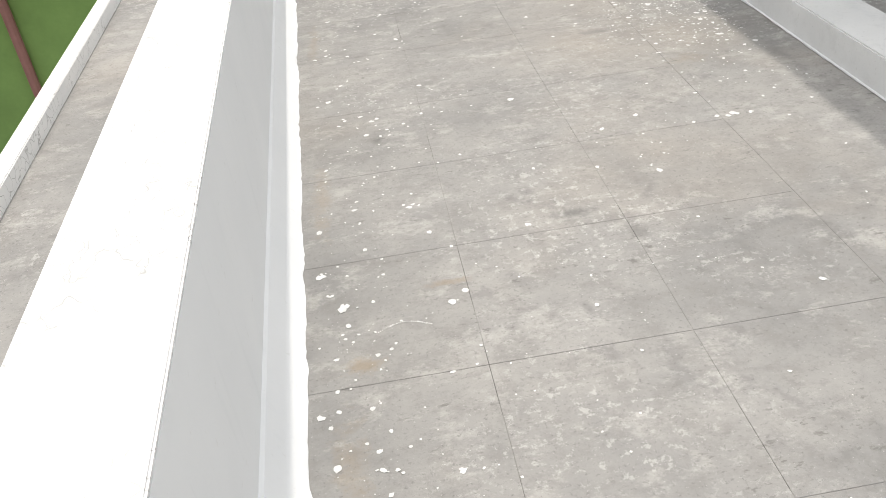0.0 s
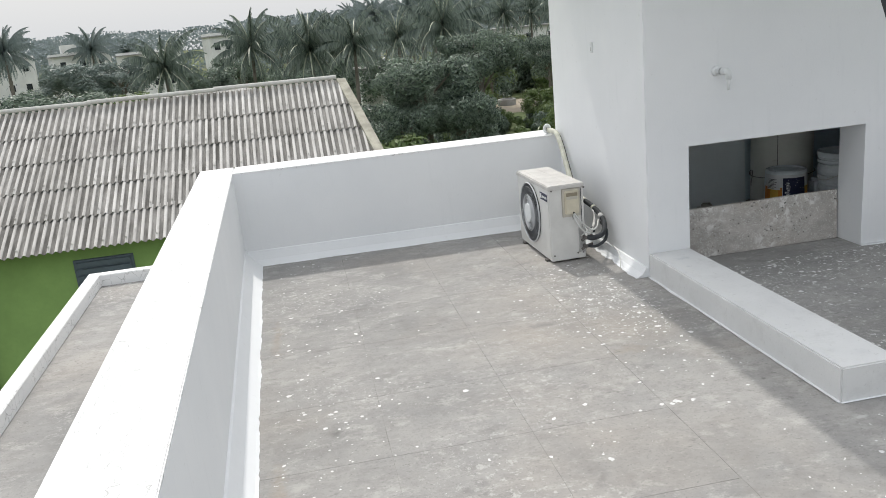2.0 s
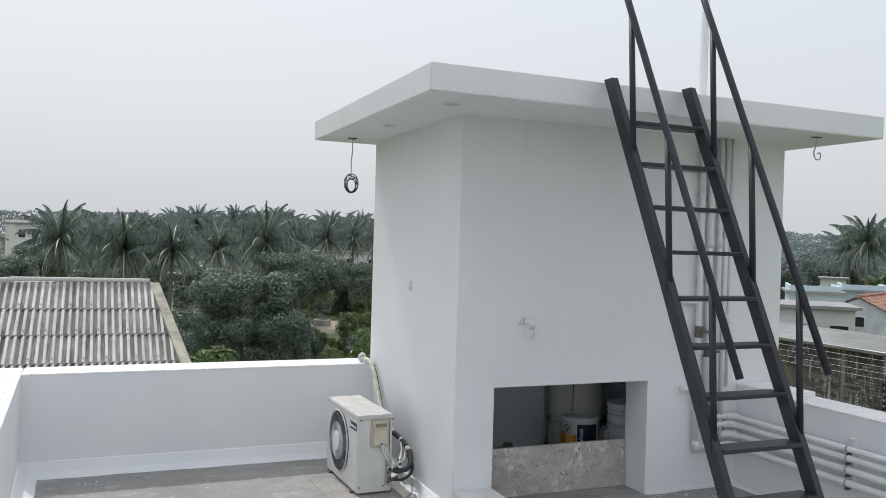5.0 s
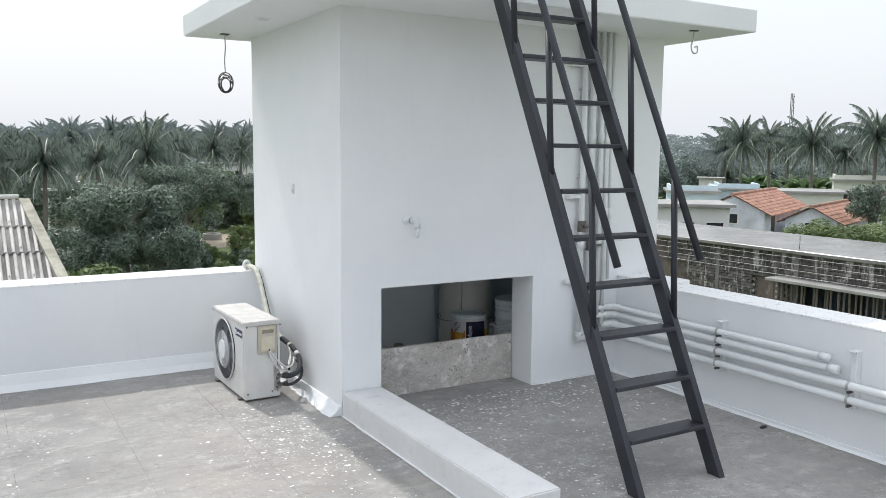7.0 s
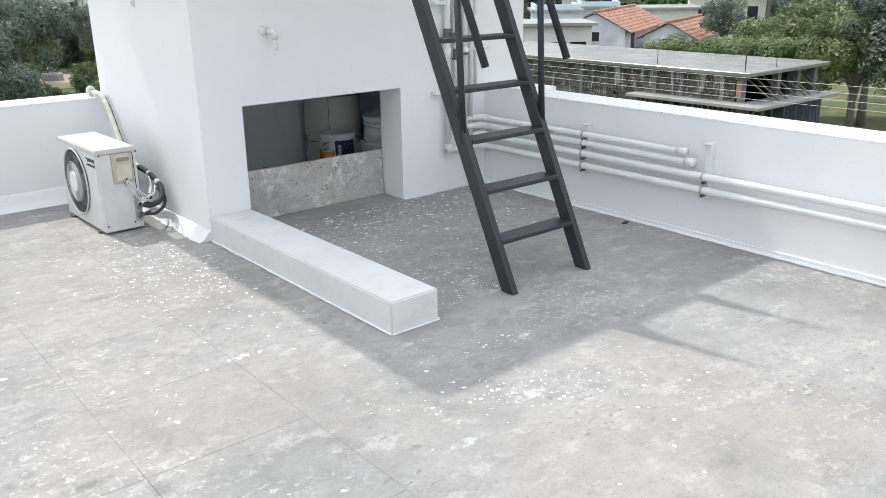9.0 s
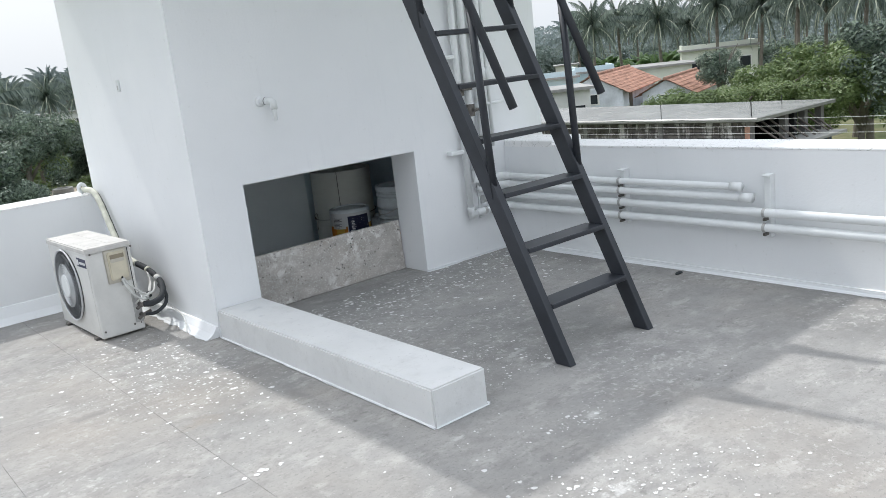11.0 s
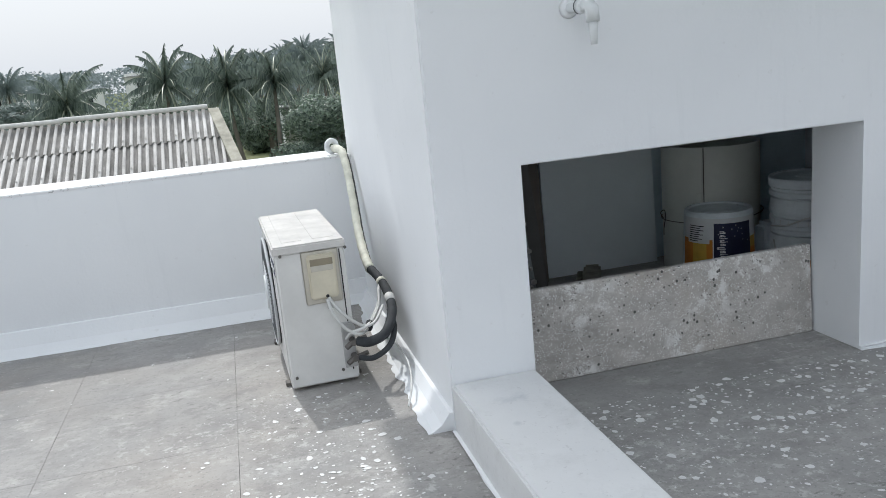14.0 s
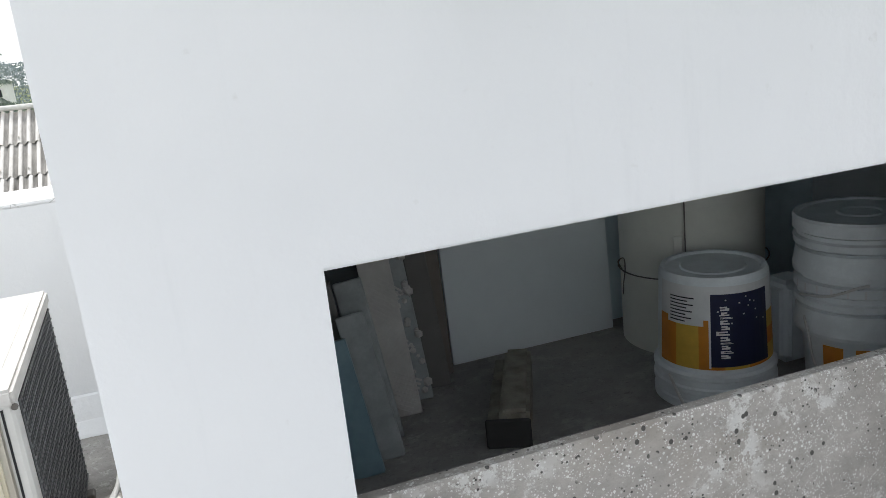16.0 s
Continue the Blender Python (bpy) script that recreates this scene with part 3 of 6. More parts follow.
ladder = thing("steel_ladder", (4.08, Y0L, 0), "black painted steel ladder with tubular handrails leaning on the slab", "ladder")
SLX, SRX = 3.815, 4.375
for x in (SLX, SRX):
    part("stringer", bar(lad(x, 0, 0.0), lad(x, 0, 2.71), 0.042, 0.085), M_STEEL, ladder)
for k in range(10):
    z = 0.262 + 0.2435 * k
    a = lad(0, 0, z)
    bm = bmesh.new()
    sx = LEANX * z / 2.7
    box(SLX + 0.02 + sx, SRX - 0.02 + sx, a.y - 0.012, a.y + 0.105, z - 0.022, z, 0.003, bm)
    part("tread", bm, M_STEEL, ladder)
RO = -0.31
for x in (SLX - 0.005, SRX + 0.005):
    rail = part("handrail", tube([lad(x, RO, z) for z in (1.125, 2.0, 3.0, 3.5)], 0.019, 12), M_STEEL, ladder, smooth=True)
    for zb in (0.73, 1.50, 2.21):
        foot = lad(x, 0.04, zb)
        zt = (foot.y - Y0L - RO) / SLOPE
        top = lad(x, RO, zt)
        top.y = foot.y
        part("post", tube([foot, Vector((top.x, foot.y, min(zt, 3.5)))], 0.017, 12), M_STEEL, ladder, smooth=True)

# ---- outdoor unit ----
AX0, AX1, AY0, AY1, AZ0, AZ1 = 2.584, 2.832, 6.266, 6.972, 0.014, 0.544
ac = thing("air_conditioner_outdoor_unit", ((AX0 + AX1) / 2, (AY0 + AY1) / 2, 0), "ivory air conditioner outdoor unit standing on the terrace floor", "outdoor unit")
ac.rotation_euler.z = radians(1.4)
body = part("casing", box(AX0, AX1, AY0, AY1, AZ0, AZ1 - 0.02, 0.006), M_AC, ac)
part("lid", box(AX0 - 0.006, AX1 + 0.004, AY0 - 0.006, AY1 + 0.004, AZ1 - 0.034, AZ1, 0.006, seg=2), M_ACTOP, ac, "dusty ivory lid with two raised fields")
for x0, x1 in ((AX0 + 0.035, AX0 + 0.108), (AX0 + 0.145, AX0 + 0.222)):
    part("lid_field", box(x0, x1, AY0 + 0.06, AY1 - 0.03, AZ1 - 0.003, AZ1 + 0.0015, 0.0015), M_ACTOP, ac)
CY, CZ, CR = AY0 + 0.405, 0.288, 0.212
XG = AX0 - 0.012
# no real hole: a near-black disc paints the unlit hollow behind the grille
fan_hole = part("fan_opening", lathe([(CR, 0), (CR, 0.004)], (0, 0, 0), 40), M_DARK, ac)
fan_hole.data.transform(Matrix.Translation(Vector((AX0 - 0.003, CY, CZ)) - ORIGIN[ac]) @ Matrix.Rotation(radians(90), 4, "Y") @ Matrix.Translation(ORIGIN[ac]))
bm = bmesh.new()
for k in range(5):
    a0 = 2 * math.pi * k / 5
    vs = []
    for rr, da in ((0.05, 0.0), (0.19, 0.15), (0.19, 0.85), (0.05, 0.7)):
        vs.append(bm.verts.new((AX0 - 0.005 - 0.004 * da, CY + rr * math.cos(a0 + da), CZ + rr * math.sin(a0 + da))))
    bm.faces.new(vs)
part("fan", bm, M_FANGREY, ac, "grey fan blades at rest")
bm = bmesh.new()
lt = bmesh.new()
n = 36
for r in [0.07 + 0.0105 * k for k in range(7)] + [CR + 0.003]:
    pts = [(XG - 0.012 * (1 - (r / CR) ** 2), CY + r * math.cos(2 * math.pi * k / n), CZ + r * math.sin(2 * math.pi * k / n)) for k in range(n + 1)]
    tube(pts, 0.0024 if r < CR else 0.006, 4, lt, caps=False)
for r in (0.163, 0.188):
    tube([(XG - 0.004, CY + r * math.cos(2 * math.pi * k / n), CZ + r * math.sin(2 * math.pi * k / n)) for k in range(n + 1)], 0.002, 4, bm, caps=False)
for k in range(60):
    a0 = 2 * math.pi * k / 60
    tube([(XG - 0.008, CY + 0.135 * math.cos(a0), CZ + 0.135 * math.sin(a0)), (XG, CY + CR * math.cos(a0 + 0.12), CZ + CR * math.sin(a0 + 0.12))], 0.0027, 4, bm, caps=False)
part("fan_grille", bm, M_GRILLE, ac, "ring of dark radial fan guard bars")
part("inner_grille", lt, M_FANLIGHT, ac, "pale wire rings round the hub")
part("fan_disc", tube([(AX0 - 0.0085, CY, CZ), (AX0 - 0.0105, CY, CZ)], 0.132, 32), M_FANGREY, ac, "grey fan motor plate")
part("hub_cap", tube([(XG - 0.018, CY, CZ), (XG - 0.006, CY, CZ)], 0.068, 24), M_PVC, ac, "white hub cap")
part("name_plate", box(AX0 - 0.004, AX0, AY0 + 0.022, AY0 + 0.175, 0.432, 0.484, 0.001), M_NAVY, ac, "dark badge with pale bars")
for k in range(7):
    part("badge_bar", box(AX0 - 0.006, AX0 - 0.004, AY0 + 0.034 + k * 0.0145, AY0 + 0.043 + k * 0.0145, 0.449, 0.463), M_LABELW, ac)
part("badge_bar", box(AX0 - 0.006, AX0 - 0.004, AY0 + 0.142, AY0 + 0.166, 0.442, 0.474), M_LABELW, ac)
part("front_panel", box(AX0 - 0.003, AX0, AY0 + 0.012, AY0 + 0.186, 0.05, 0.495, 0.001), M_AC, ac)
# service side, towards the terrace
cover = part("terminal_cover", box(AX0 + 0.108, AX0 + 0.208, AY0 - 0.02, AY0 + 0.002, 0.338, 0.50, 0.006, seg=2), M_BEIGE, ac, "yellowed plastic terminal cover")
part("cover_surround", box(AX0 + 0.090, AX0 + 0.222, AY0 - 0.006, AY0 + 0.001, 0.318, 0.514, 0.005, seg=2), M_PLATE, ac, "greyish beige moulded surround")
part("cover_recess", box(AX0 + 0.118, AX0 + 0.198, AY0 - 0.0212, AY0 - 0.016, 0.440, 0.484, 0.002), M_PLATE, cover)
# raised brown strip painted in for the shade at the recess top
part("recess_edge", box(AX0 + 0.118, AX0 + 0.198, AY0 - 0.0225, AY0 - 0.0205, 0.462, 0.486, 0.001), M_RECESS, cover)
part("cover_notch", tube([(AX0 + 0.166, AY0 - 0.0215, 0.347), (AX0 + 0.166, AY0 - 0.018, 0.347)], 0.006, 10), M_DARK, cover)
part("panel_seam", box(AX0 + 0.226, AX0 + 0.230, AY0 - 0.002, AY0 + 0.002, 0.05, AZ1 - 0.036), M_DARK, ac)
coil_ = part("condenser_coil", box(AX1 - 0.001, AX1 + 0.002, AY0 + 0.05, AY1 - 0.03, 0.03, AZ1 - 0.04), M_DARK, ac, "dark condenser fins behind a mesh")
gb = bmesh.new()
for k in range(30):
    box(AX1 + 0.001, AX1 + 0.004, AY0 + 0.05 + k * 0.0203, AY0 + 0.053 + k * 0.0203, 0.03, AZ1 - 0.04, bm=gb)
for k in range(20):
    box(AX1 + 0.001, AX1 + 0.0045, AY0 + 0.05, AY1 - 0.03, 0.035 + k * 0.0245, 0.0375 + k * 0.0245, bm=gb)
part("guard_mesh", gb, M_GRILLE, coil_)
part("small_label", box(AX0 + 0.162, AX0 + 0.185, AY0 - 0.003, AY0, 0.295, 0.32), M_METAL, ac)
plate = part("valve_plate", box(AX0 + 0.2, AX1 - 0.002, AY0 - 0.006, AY0, 0.06, 0.235, 0.002), M_METAL, ac, "zinc valve plate")
for z in (0.165, 0.105):
    vbm = tube([(AX0 + 0.235, AY0 - 0.004, z), (AX0 + 0.235, AY0 - 0.05, z)], 0.012, 10)
    tube([(AX0 + 0.235, AY0 - 0.035, z), (AX0 + 0.285, AY0 - 0.035, z + 0.012)], 0.009, 10, vbm)
    tube([(AX0 + 0.235, AY0 - 0.035, z), (AX0 + 0.205, AY0 - 0.045, z - 0.015)], 0.01, 10, vbm)
    part("valve", vbm, M_BRASS, plate, "dull brass service valve")
part("valve_cap", tube([(AX0 + 0.232, AY0 - 0.016, 0.212), (AX0 + 0.232, AY0 - 0.004, 0.212)], 0.018, 14), M_METAL, plate)
for x, z in ((AX0 + 0.02, 0.055), (AX0 + 0.19, 0.055), (AX0 + 0.245, 0.075), (AX0 + 0.02, 0.51), (AX0 + 0.25, 0.51)):
    part("screw", tube([(x, AY0 - 0.004, z), (x, AY0 + 0.002, z)], 0.006, 8), M_BRASS, ac)
for y in (AY0 + 0.07, AY1 - 0.12):
    part("foot", box(AX0 - 0.018, AX1 + 0.018, y, y + 0.04, 0.0, AZ0 + 0.002, 0.003), M_BRASS, ac, "dark metal foot")

hose = thing("refrigerant_pipe", (2.97, 6.7, 0), "wrapped refrigerant pipe rising from the unit over the parapet", "pipe")
sl = smooth_path([(2.845, 6.232, 0.165), (2.885, 6.205, 0.165), (2.945, 6.205, 0.19), (2.992, 6.30, 0.235), (3.004, 6.42, 0.272), (2.995, 6.54, 0.305), (2.975, 6.64, 0.33)])
part("foam_sleeve", tube(sl, 0.018, 12), M_FOAM, hose, "black foam sleeve", True)
sl2 = smooth_path([(2.845, 6.225, 0.105), (2.89, 6.185, 0.11), (2.95, 6.185, 0.145), (2.985, 6.245, 0.19), (2.992, 6.36, 0.225)])
part("thin_sleeve", tube(sl2, 0.0105, 10), M_FOAM, hose, "", True)
wr = smooth_path([(2.976, 6.62, 0.326), (2.982, 6.78, 0.345), (2.992, 6.95, 0.41), (3.004, 7.09, 0.53), (3.01, 7.21, 0.66), (3.008, 7.295, 0.735), (3.0, 7.36, 0.752), (2.985, 7.45, 0.752)], 7)
part("wrapped_run", tube(wr, 0.0195, 14, radii=[0.0195 + 0.0015 * math.sin(i * 1.9) for i in range(len(wr))]), M_TAPE, hose, "yellowed tape wrapping", True)
part("seam_line", tube([p + Vector((0.016, -0.017, 0.0)) for p in wr[4:-14]], 0.004, 6), M_CABLED, hose, "dark wire along the wrapping", True)
part("end_loop", tube([(2.975 + 0.024 * math.cos(2 * math.pi * k / 20), 7.44 + 0.012 * math.cos(2 * math.pi * k / 20), 0.766 + 0.026 * math.sin(2 * math.pi * k / 20)) for k in range(21)], 0.014, 8), M_PVC, hose, "white curled pipe end", True)
part("drain_hose", tube(smooth_path([(2.99, 6.3, 0.12), (3.0, 6.12, 0.09), (2.98, 6.0, 0.05), (2.95, 5.93, 0.012)]), 0.004, 8), M_CABLE, hose, "thin white drain hose", True)
part("tape_band", tube([Vector(sl[-9]), Vector(sl[-8])], 0.0195, 12), M_TAPE, hose, "torn pale tape", True)
part("tape_band", tube([Vector(sl[-16]), Vector(sl[-14])], 0.0195, 12), M_CABLE, hose, "torn pale tape", True)
cab = thing("control_cable", (2.9, 6.240, 0), "grey-white control cables hanging between unit and pipe", "cable")
for pts in ([(2.762, 6.244, 0.342), (2.785, 6.232, 0.30), (2.83, 6.225, 0.25), (2.88, 6.240, 0.215), (2.92, 6.33, 0.215), (2.965, 6.42, 0.25), (2.985, 6.5, 0.29), (2.985, 6.6, 0.33)],
            [(2.755, 6.244, 0.338), (2.77, 6.225, 0.28), (2.81, 6.215, 0.22), (2.86, 6.220, 0.195), (2.91, 6.30, 0.205), (2.955, 6.38, 0.24), (2.975, 6.46, 0.29)],
            [(2.805, 6.250, 0.175), (2.825, 6.220, 0.205), (2.87, 6.220, 0.215), (2.92, 6.250, 0.225), (2.965, 6.34, 0.25)]):
    part("strand", tube(smooth_path(pts), 0.0058, 8), M_CABLE, cab, "", True)
part("cable_tie", tube([(2.893, 6.255, 0.20), (2.903, 6.30, 0.205)], 0.014, 8), M_FOAM, cab)

# ---- pipes on the block and the east parapet ----
pw = thing("wall_pipes", (5.0, TY0, 0), "white plastic water pipes clipped up the block wall", "pipe")
YP = TY0 - 0.045
for x, r, z0 in ((4.925, 0.021, 0.28), (5.005, 0.024, 0.52), (5.09, 0.019, 0.46), (5.145, 0.017, 0.40), (5.19, 0.012, 0.74)):
    part("riser", tube([(x, YP, z0), (x, YP, SOF + 0.005)], r, 14), M_PVC, pw, "", True)
    for z in ((0.98, 1.75) if r > 0.018 else (1.2, 2.05)):
        part("coupling", tube([(x, YP, z), (x, YP, z + 0.07)], r + 0.006, 14), M_PVC, pw, "", True)
for z in (2.3, 1.36, 0.74):
    part("wall_clip", box(4.80, 4.91, YP - 0.012, TY0, z - 0.012, z + 0.014, 0.004), M_PVC, pw)
for z in (2.12, 1.5):
    part("strap", box(4.90, 5.21, TY0 - 0.022, TY0 - 0.001, z, z + 0.02, 0.003), M_PVC, pw)
for x, z in ((5.005, 1.005), (4.925, 1.146)):
    vv = part("ball_valve", tube([(x, YP - 0.005, z - 0.04), (x, YP - 0.005, z + 0.04)], 0.03, 12), M_BRASS, pw, "dull dark ball valve")
    part("valve_lever", box(x - 0.008, x + 0.075, YP - 0.055, YP - 0.04, z - 0.008, z + 0.01, 0.003), M_BRASS, vv, "dark metal lever")
    part("valve_nut", tube([(x, YP - 0.05, z), (x, YP - 0.02, z)], 0.013, 8), M_BRASS, vv)
part("cross_run", tube([(5.005, YP, 0.60), (5.005, YP, 0.52)], 0.03, 12), M_PVC, pw)
part("cross_run", tube([(5.10, YP, 1.03), (RX - 0.01, YP, 1.03)], 0.011, 10), M_PVC, pw, "", True)
XP = RX - 0.075
runs = [(0.525, 0.019, 3.86, 5.09), (0.468, 0.021, 3.80, 5.005), (0.395, 0.0235, -3.9, 5.145), (0.315, 0.0235, -3.9, 4.925)]
for z, r, y_end, x_start in runs:
    pts = [(x_start, YP, z), (XP - 0.05, YP, z), (XP - 0.012, YP - 0.012, z), (XP, YP - 0.05, z), (XP, y_end, z)]
    part("horizontal_run", tube(pts, r, 14), M_PVC, pw, "", True)
    part("elbow", tube([(XP - 0.07, YP, z), (XP - 0.03, YP - 0.002, z), (XP - 0.002, YP - 0.03, z), (XP, YP - 0.07, z)], r + 0.006, 14), M_PVC, pw, "", True)
    if y_end > 0:
        part("end_cap", tube([(XP, y_end - 0.012, z), (XP, y_end + 0.05, z)], r + 0.005, 14), M_PVC, pw, "", True)
    else:
        for y in (2.2, -0.8):
            part("coupling", tube([(XP, y, z), (XP, y + 0.08, z)], r + 0.005, 14), M_PVC, pw, "", True)
part("elbow", tube([(4.925, YP, 0.36), (4.925, YP, 0.315), (4.97, YP, 0.313)], 0.028, 12), M_PVC, pw, "", True)
for y in (4.65, 3.72):
    br = thing("pipe_bracket", (XP, y, 0.4), "slotted white bracket clamping pipes to the parapet", "bracket", "pipe brackets")
    part("channel", box(XP + 0.028, RX, y - 0.018, y + 0.018, 0.255, 0.59, 0.003), M_PVC, br)
    part("top_plate", box(XP + 0.006, RX, y - 0.019, y + 0.019, 0.583, 0.592, 0.002), M_PVC, br)
    for z, r, y_end, xs in runs:
        if y_end < y:
            part("clamp", tube([(XP, y - 0.008, z), (XP, y + 0.008, z)], r + 0.0025, 14), M_METAL, br)
            part("clamp_bolt", box(XP - 0.012, XP + 0.03, y - 0.006, y + 0.006, z - r - 0.02, z - r - 0.006), M_BRASS, br)
br = thing("pipe_bracket", (5.02, YP, 0.4), "slotted white bracket clamping pipes to the block", "bracket", "pipe brackets")
part("channel", box(5.035, 5.07, YP + 0.028, TY0, 0.26, 0.60, 0.003), M_PVC, br)
for z, r, a, b in runs:
    part("clamp", tube([(5.042, YP, z), (5.064, YP, z)], r + 0.004, 14), M_METAL, br)

tap = thing("bib_tap", (3.51, TY0, 1.2), "white plastic tap on a short wall stub", "tap")
part("flange", tube([(3.505, TY0, 1.236), (3.505, TY0 - 0.012, 1.236)], 0.027, 18, radii=[0.030, 0.022]), M_WALL, tap, "", True)
part("stub", tube([(3.505, TY0 - 0.006, 1.236), (3.519, TY0 - 0.085, 1.236)], 0.0155, 14), M_PVC, tap, "", True)
part("seal_ring", tube([(3.5135, TY0 - 0.054, 1.236), (3.5145, TY0 - 0.059, 1.236)], 0.0215, 14), M_GRILLE, tap, "dark seal ring")
part("collar", tube([(3.5145, TY0 - 0.059, 1.236), (3.5185, TY0 - 0.083, 1.236)], 0.021, 14), M_PVC, tap, "", True)
part("elbow", tube([(3.5175, TY0 - 0.078, 1.237), (3.524, TY0 - 0.098, 1.236), (3.528, TY0 - 0.106, 1.228), (3.529, TY0 - 0.108, 1.190)], 0.0195, 14), M_PVC, tap, "", True)
part("spout", tube([(3.529, TY0 - 0.108, 1.192), (3.529, TY0 - 0.108, 1.168), (3.529, TY0 - 0.108, 1.128)], 0.012, 12, radii=[0.0150, 0.0125, 0.0090]), M_PVC, tap, "", True)
sb = thing("wall_box", (TX0, 6.54, 1.42), "small white electrical box on the block wall", "box")
part("cover", box(TX0 - 0.01, TX0, 6.52, 6.56, 1.375, 1.445, 0.003), M_PVC, sb)
part("slot", box(TX0 - 0.012, TX0 - 0.009, 6.533, 6.547, 1.385, 1.41), M_METAL, sb)

for x, y in ((2.84, 5.40), (2.82, 6.45)):
    d = thing("downlight", (x, y, SOF), "round recessed lamp in the slab soffit, unlit", "lamp", "soffit lamps")
    part("ring", lathe([(0.05, -0.006), (0.056, -0.002), (0.056, 0.001)], (x, y, SOF), 24), M_PVC, d)
    part("glass", lathe([(0.036, -0.009), (0.038, -0.005)], (x, y, SOF), 20), M_LAMP, d)


def coil_points(c, r, turns, tilt, seed):
    rnd = random.Random(seed)
    pts = []
    for k in range(turns * 16):
        a = 2 * math.pi * k / 16
        rr = r * (0.86 + 0.20 * math.sin(k * 0.33 + seed) + 0.12 * math.sin(k * 0.055))
        pts.append((c[0] + rr * 0.75 * math.cos(a) * math.cos(tilt), c[1] + rr * 0.75 * math.cos(a) * math.sin(tilt) + rnd.uniform(-0.006, 0.006), c[2] + rr * math.sin(a)))
    return pts


hc = thing("hanging_cable", (2.80, 7.3, SOF), "grey coiled cable hanging from the slab soffit", "cable")
part("hook_plate", box(2.77, 2.83, 7.27, 7.33, SOF - 0.008, SOF + 0.001), M_BRASS, hc)
part("drop", tube(smooth_path([(2.80, 7.3, SOF), (2.803, 7.3, SOF - 0.1), (2.795, 7.3, SOF - 0.2), (2.80, 7.3, SOF - 0.29)]), 0.005, 6), M_CABLE, hc)
part("coil", tube(coil_points((2.80, 7.3, SOF - 0.37), 0.074, 7, 0.1, 2), 0.0031, 6), M_CABLED, hc)
hw = thing("hanging_wire", (5.56, 5.25, SOF), "short curled wire hanging from the slab soffit", "wire")
part("wire", tube(smooth_path([(5.56, 5.25, SOF), (5.558, 5.25, SOF - 0.06), (5.54, 5.25, SOF - 0.11), (5.56, 5.25, SOF - 0.155), (5.60, 5.25, SOF - 0.15), (5.60, 5.25, SOF - 0.11), (5.575, 5.25, SOF - 0.115)]), 0.005, 6), M_CABLE, hw)
part("hook_plate", box(5.53, 5.59, 5.23, 5.27, SOF - 0.006, SOF + 0.001), M_BRASS, hw)
vp = thing("roof_vent_pipe", (5.0, 5.75, SLT), "white plastic pipes standing on the roof slab", "pipe")
part("upright", tube([(5.02, 5.8, SLT), (5.02, 5.8, 3.9)], 0.03, 14), M_PVC, vp, "", True)
part("branch", tube(smooth_path([(4.55, 5.75, SLT + 0.02), (4.75, 5.75, SLT + 0.07), (5.0, 5.78, SLT + 0.1)]), 0.014, 10), M_PVC, vp, "", True)
part("branch", tube(smooth_path([(5.04, 5.8, SLT + 0.14), (5.16, 5.78, SLT + 0.13), (5.2, 5.76, SLT)]), 0.016, 10), M_PVC, vp, "", True)

# ---- store behind the low opening ----
sp = thing("stone_plank", (3.92, 5.95, 0), "speckled stone slab stood on edge across the opening", "slab")
bm = box(3.335, 4.522, 0, 0.034, 0.0, 0.335, 0.004, m=Matrix.Translation((0, 5.925, 0)) @ Matrix.Rotation(radians(-3), 4, "X"))
part("slab", bm, M_STONE, sp)


def arc_patch(c, r0, r1, z0, z1, a0, a1, off=0.0015, n=10):
    """A print on a tapered bucket: radius r0 at height z0 to r1 at z1, angles in degrees."""
    bm = bmesh.new()
    rows = []
    for z, r in ((z0, r0), (z1, r1)):
        rows.append([bm.verts.new((c[0] + (r + off) * math.cos(radians(a0 + (a1 - a0) * k / n)), c[1] + (r + off) * math.sin(radians(a0 + (a1 - a0) * k / n)), c[2] + z)) for k in range(n + 1)])
    for k in range(n):
        bm.faces.new((rows[0][k], rows[0][k + 1], rows[1][k + 1], rows[1][k]))
    return bm


BC = (4.545, 6.575, 0.0)
KZB = 0.895   # height of this bucket against the common size
BR = lambda z: 0.160 - 0.0145 * z / 0.42
bucket = thing("paint_bucket", BC, "upturned grey-white paint bucket with orange and navy print", "bucket")
prof = [(0.168, 0.0), (0.168, 0.025), (0.164, 0.03), (0.164, 0.05), (0.169, 0.056), (0.169, 0.07), (0.163, 0.075), (0.163, 0.095), (0.168, 0.1), (0.168, 0.112), (BR(0.118), 0.118), (BR(0.405), 0.405), (0.140, 0.42), (0.128, 0.42), (0.124, 0.412), (0.09, 0.412), (0.086, 0.416), (0.02, 0.416)]
part("tub", lathe([(r, z * KZB) for r, z in prof], BC, 80), M_BUCKET, bucket, "", False)


def pr(name, mat, z0, z1, a0, a1, off=0.0015):
    return part(name, arc_patch(BC, BR(z0), BR(z1), z0 * KZB, z1 * KZB, a0, a1, off), mat, bucket)


